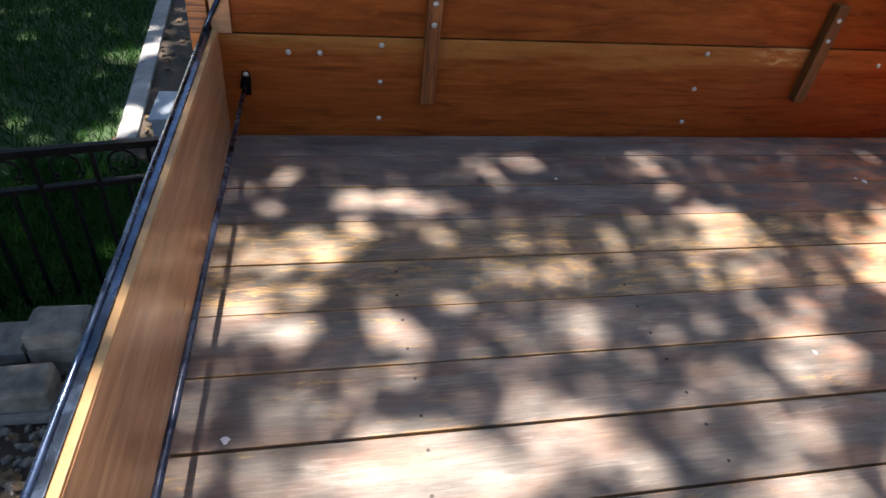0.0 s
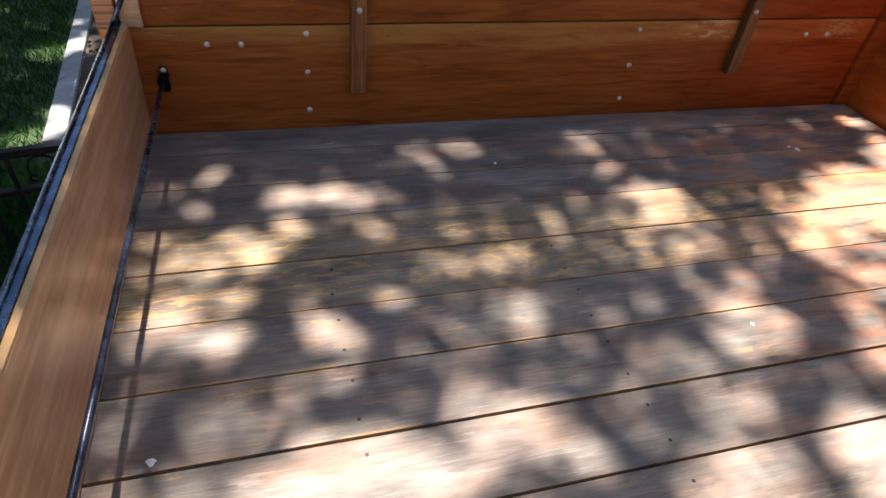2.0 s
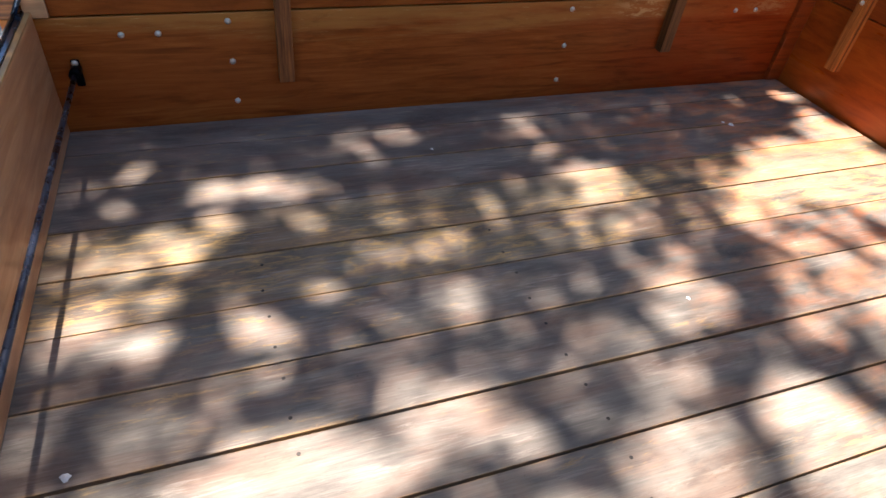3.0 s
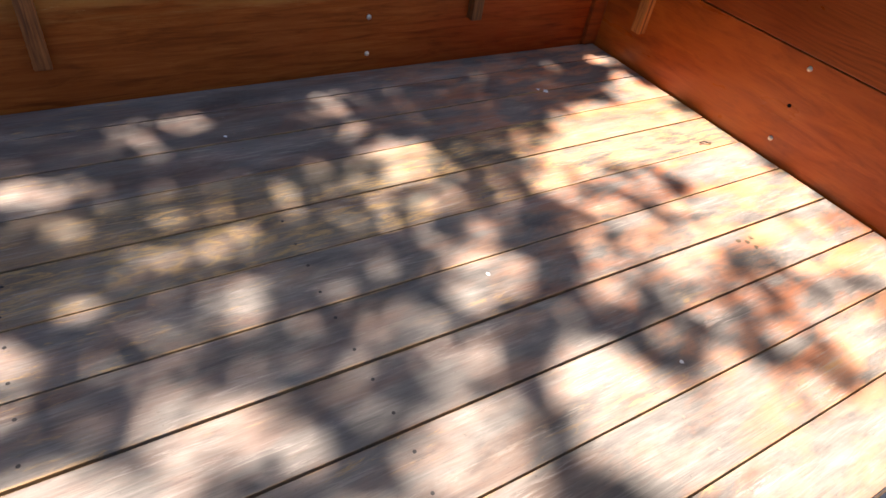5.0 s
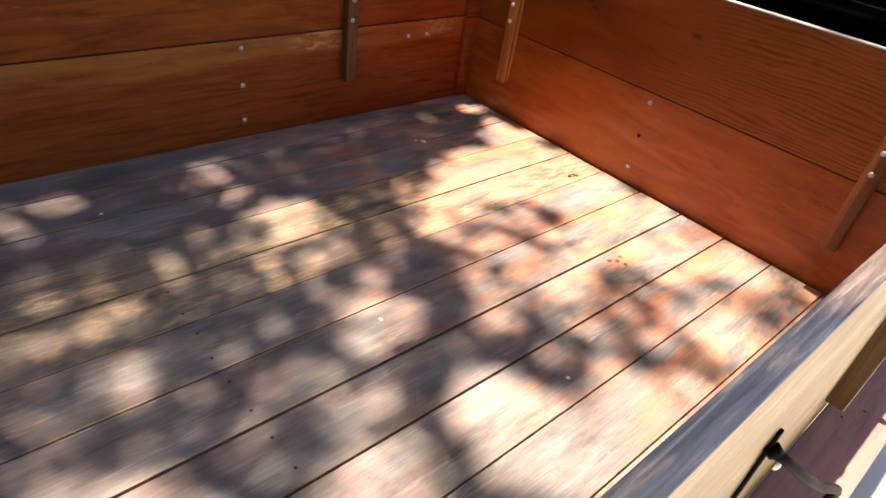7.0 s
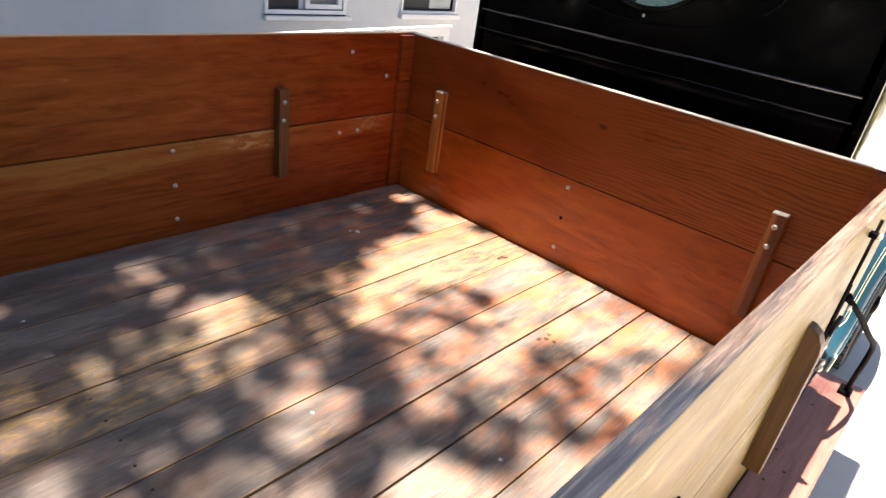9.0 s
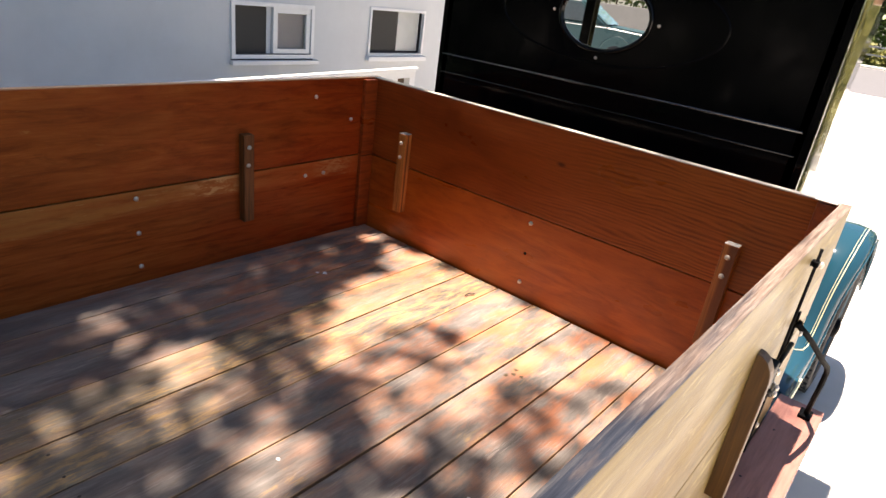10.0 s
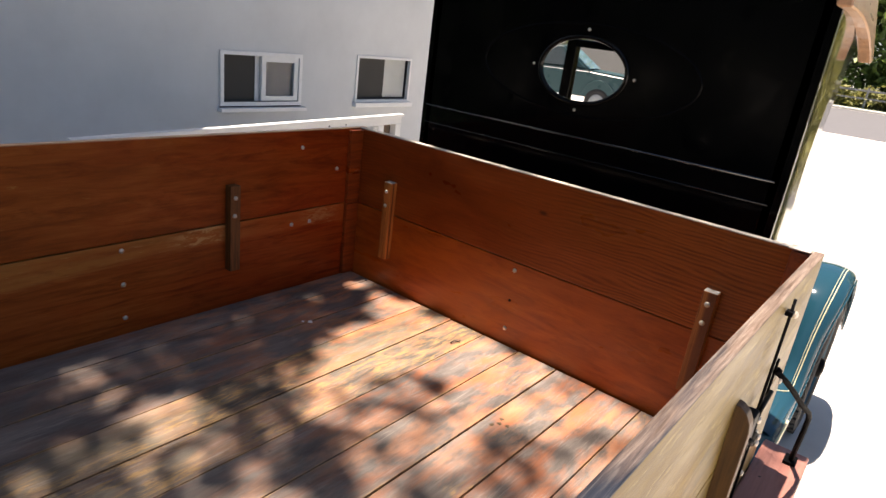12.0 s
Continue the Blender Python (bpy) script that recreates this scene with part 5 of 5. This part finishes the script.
    # the rest of the crown in clumps
    for k in range(520):
        u = r.normal(0, 1, 3)
        u /= np.linalg.norm(u)
        rad = r.uniform(0.45, 1.0) ** 0.5
        c = np.array((-4.9, 3.0, 10.4)) + u * rad * np.array((4.6, 4.4, 2.6))
        sx, sy = on_floor(c)
        if -2.7 < sx < 8.0 and -6.0 < sy < 0.75:
            continue
        m = 46
        d = r.normal(0, 0.33, (m, 3))
        for q in c + d:
            sx, sy = on_floor(q)
            if any((sx - gx) ** 2 + (sy - gy) ** 2 < gr * gr for gx, gy, gr in GAPS_GARDEN):
                continue
            if not (-2.6 < sx < 8.0 and -6 < sy < 0.5):
                pts.append(tuple(q))
                size.append(r.uniform(0.14, 0.26))
    part("crown", quads("crown", pts, size, M_LEAF, 12, 0.45), None, tree)


shade_tree()


def leafy(name, label, category, lo, hi, count, size, seed, lump=0.35, mat=None):
    """A hedge or shrub: stems and many leaves within a lumpy box."""
    r = np.random.default_rng(seed)
    lo, hi = np.array(lo), np.array(hi)
    th = thing(name, label, category, at=pose((lo[0] + hi[0]) / 2, (lo[1] + hi[1]) / 2, lo[2]))
    n = max(3, int((hi[:2] - lo[:2]).max() / 0.9))
    seeds = r.uniform(lo, hi, (n * 5, 3))
    pick = seeds[r.integers(0, len(seeds), count)]
    p = pick + r.normal(0, lump, (count, 3)) * np.minimum(1.0, (hi - lo) * 0.7)
    p[:, 2] = np.clip(p[:, 2], lo[2] + 0.03, None)
    part("leaves", quads("leaves", p, r.uniform(size * 0.6, size * 1.3, count), mat or M_HEDGE, seed + 1, 0.7), None, th)
    for k in range(n):
        b = r.uniform(lo, hi)
        part("stem", tube([(b[0], b[1], 0.0), (b[0] + 0.1, b[1], (lo[2] + hi[2]) / 2), (b[0] + r.uniform(-0.3, 0.3), b[1] + 0.1, hi[2] * 0.9)], [0.05, 0.035, 0.015], 6), M_BARK, th)
    return th


# across the street
tagged(part("verge", box(52, 90, -80, 80, -0.05, 0.16, 0.02), M_GRASS), "grass verge across the street", "verge", kind="structure")
leafy("hedge", "clipped yellow-green hedge across the street", "hedge", (53.2, -6, 0.16), (54.6, 12, 1.2), 12000, 0.34, 21, 0.3, M_DRIVEHEDGE)
leafy("street_trees", "dense green trees behind the far pavement", "trees", (58, -12, 0.5), (64, 20, 12), 26000, 0.7, 23, 0.9, M_TREE)
rail = thing("rail_fence", "pale wooden rail fence across the street", "fence", at=pose(52.9, 0, 0.16))
for z in (0.75, 1.3):
    part("rail", box(52.87, 52.93, -12, 14, z, z + 0.13, 0.01), M_CURB, rail)
for i in range(11):
    part("post", box(52.83, 52.96, -12 + i * 2.6, -11.86 + i * 2.6, 0.159, 1.55, 0.01), M_CURB, rail)
# beside the drive, placed so that the cab's flank mirrors it to the camera
leafy("drive_hedge", "tall green hedge along the drive", "hedge", (5.2, -3.5, 0.2), (15, -2.75, 2.3), 7000, 0.26, 31, 0.3, M_DRIVEHEDGE)
# unseen hedge behind the lawn, added to darken the cab's reflections
leafy("back_hedge", "unseen dark hedge, added for the cab's reflections", "hedge", (-13, -9, 0), (-10.5, 12, 5.5), 18000, 0.34, 33, 0.7, M_LEAF)


# ---- parked pickup beyond the cab window ----
def pickup(at):
    """A dark teal pickup, built along its own x axis, nose towards +x."""
    th = thing("parked_pickup", "dark teal pickup truck parked beyond the drive", "truck", at=at)

    def side(points, half, bev=0.06):
        bm = bmesh.new()
        bm.faces.new([bm.verts.new((x, -half, z)) for x, z in points])
        geom = bmesh.ops.extrude_face_region(bm, geom=bm.faces[:])["geom"]
        for v in geom:
            if isinstance(v, bmesh.types.BMVert):
                v.co.y += 2 * half
        bmesh.ops.recalc_face_normals(bm, faces=bm.faces[:])
        bmesh.ops.bevel(bm, geom=bm.edges[:], offset=bev, segments=3, affect="EDGES")
        return bm

    body = [(-2.6, 0.56), (-2.65, 1.2), (-0.55, 1.22), (1.35, 1.25), (2.6, 1.18), (2.9, 1.02), (2.92, 0.54), (2.4, 0.48), (-2.1, 0.48)]
    part("body", side(body, 0.92), M_TEAL, th, at=at)
    cabin = [(-0.95, 1.21), (-0.85, 1.82), (0.45, 1.86), (1.35, 1.24)]
    part("cabin", side(cabin, 0.78, 0.05), M_TEAL, th, at=at)
    for s in (-1, 1):
        bm = bmesh.new()
        pts = [(-0.78, 1.29), (-0.72, 1.73), (0.4, 1.77), (1.0, 1.29)]
        bm.faces.new([bm.verts.new((x, s * 0.785, z)) for x, z in pts])
        geom = bmesh.ops.extrude_face_region(bm, geom=bm.faces[:])["geom"]
        for v in geom:
            if isinstance(v, bmesh.types.BMVert):
                v.co.y += s * 0.012
        bmesh.ops.recalc_face_normals(bm, faces=bm.faces[:])
        part("side_window", bm, M_DARKGLASS, th, at=at)
        part("mirror", box(0.85, 0.97, s * 1.0 - 0.08, s * 1.0 + 0.08, 1.26, 1.44, 0.03, 3), M_RUBBER, th, at=at)
        for x in (1.72, -1.7):
            bmw = lathe([(0.1, -0.1), (0.29, -0.11), (0.37, -0.08), (0.38, 0), (0.37, 0.08), (0.29, 0.11), (0.1, 0.1)], 28)
            w = part("wheel", bmw, M_RUBBER, th, at=at @ pose(x, s * 0.84, 0.385, 90, 0, 0))
            part("rim", lathe([(0.05, -0.115), (0.2, -0.118), (0.22, -0.11), (0.22, 0.11), (0.2, 0.118), (0.05, 0.115)], 20), M_TRIM, w, at=at @ pose(x, s * 0.84, 0.385, 90, 0, 0))
            arch = [(x + 0.5 * math.cos(a), s * 0.915, 0.5 + 0.5 * math.sin(a)) for a in [i * math.pi / 14 for i in range(15)]]
            part("wheel_arch", tube(arch, 0.022, 8), M_TEAL, th, at=at)
    bm = bmesh.new()
    vs = [bm.verts.new(c) for c in ((0.52, -0.7, 1.82), (0.52, 0.7, 1.82), (1.31, 0.74, 1.27), (1.31, -0.74, 1.27))]
    bm.faces.new(vs)
    geom = bmesh.ops.extrude_face_region(bm, geom=bm.faces[:])["geom"]
    for v in geom:
        if isinstance(v, bmesh.types.BMVert):
            v.co += Vector((0.03, 0, 0.02))
    bmesh.ops.recalc_face_normals(bm, faces=bm.faces[:])
    part("windscreen", bm, M_PALEGLASS, th, at=at)
    part("bumper", box(2.88, 3.02, -0.9, 0.9, 0.45, 0.62, 0.04, 3), M_CHROME, th, at=at)


M_TRIM = plain("satin_grey_trim", (0.25, 0.27, 0.28), 0.45, 0.3)
# the sky's reflection is put into the windscreen's pale colour
M_PALEGLASS = plain("sky_lit_windscreen", (0.14, 0.27, 0.3), 0.05, 0.0, 0.1, coat=0.6)
M_DARKGLASS = plain("tinted_car_glass", (0.03, 0.05, 0.06), 0.05, 0.0, 0.1, coat=0.6)
pickup(pose(16.1, 8.45, 0, 0, 0, -75))
tagged(part("garden_wall", box(24.5, 24.8, 6, 40, -0.05, 1.84, 0.02), M_GREYWALL), "grey plastered wall behind the parked pickup", "wall", kind="structure")
leafy("wall_trees", "yellow-green trees above the grey wall", "trees", (25.5, 10, 1.2), (27, 34, 5.5), 12000, 0.3, 41, 0.7)

# ---- small things on the bed floor ----
def fleck(x, y, r, seed, mat, name, label):
    rr = random.Random(seed)
    bm = bmesh.new()
    k = 11
    ring = [bm.verts.new((r * rr.uniform(0.5, 1.15) * math.cos(i * math.tau / k), r * rr.uniform(0.5, 1.15) * math.sin(i * math.tau / k), 0)) for i in range(k)]
    top = bm.verts.new((0, 0, 0.0022))
    for i in range(k):
        bm.faces.new((ring[i], ring[(i + 1) % k], top))
    return tagged(part(name, bm, mat, at=pose(x, y, FZ + 0.0012)), label, name.replace("_", " "))


for i, (x, y, r) in enumerate(((-2.155, -0.959, 0.008), (-0.417, -0.266, 0.011), (-0.435, -0.25, 0.007), (-1.373, -0.236, 0.005), (-1.033, -0.877, 0.0055), (-0.82, -1.212, 0.005))):
    fleck(x, y, r, i, M_WHITE, "white_fleck", "dried white fleck on the bed planks")
for i, (dx, dy) in enumerate(((0, 0), (0.022, 0.008), (-0.018, 0.012), (0.006, -0.02))):
    fleck(-0.39 + dx, -1.022 + dy, 0.008, 20 + i, M_LITTER, "leaf_crumb", "brown leaf crumb on the bed planks")
tagged(part("twig", tube([(-0.017, -0.004, 0.003), (-0.002, 0.004, 0.005), (0.008, -0.002, 0.004), (0.02, 0.001, 0.003)], 0.0022, 6), M_SOIL, at=pose(-0.134, -0.662, FZ + 0.001, 0, 0, -25)), "small brown twig on the bed planks", "twig")

# ---- planks of the bed floor, with their nails ----
JOINTS = [-0.004, -0.118, -0.262, -0.404, -0.546, -0.688, -0.833, -0.979, -1.121, -1.262, -1.405, -1.545]
for a, b in zip(JOINTS, JOINTS[1:]):
    g = 0.0027 if -0.979 in (a, b) else 0.0018
    lift = random.uniform(-0.0012, 0.0012)
    part("plank", box(-1.14, 1.111, -(a - b) / 2 + g, (a - b) / 2 - g, -0.027, 0, 0.0016), {-0.118: M_PLANK_RED, -0.404: M_PLANK_OLIVE, -0.546: M_PLANK_VEINED}.get(a, M_PLANK), floor_part, at=pose(-1.118, (a + b) / 2, FZ + lift))
    for x in (-1.85, -1.354, -0.902):
        for side in (-1, 1):
            part("nail", NAIL_PALE if x > -1 or a > -0.5 else NAIL, parent=floor_part, at=pose(x + random.uniform(-0.006, 0.006), (a + b) / 2 + side * (a - b) * random.uniform(0.24, 0.28), FZ + lift - 0.0001))
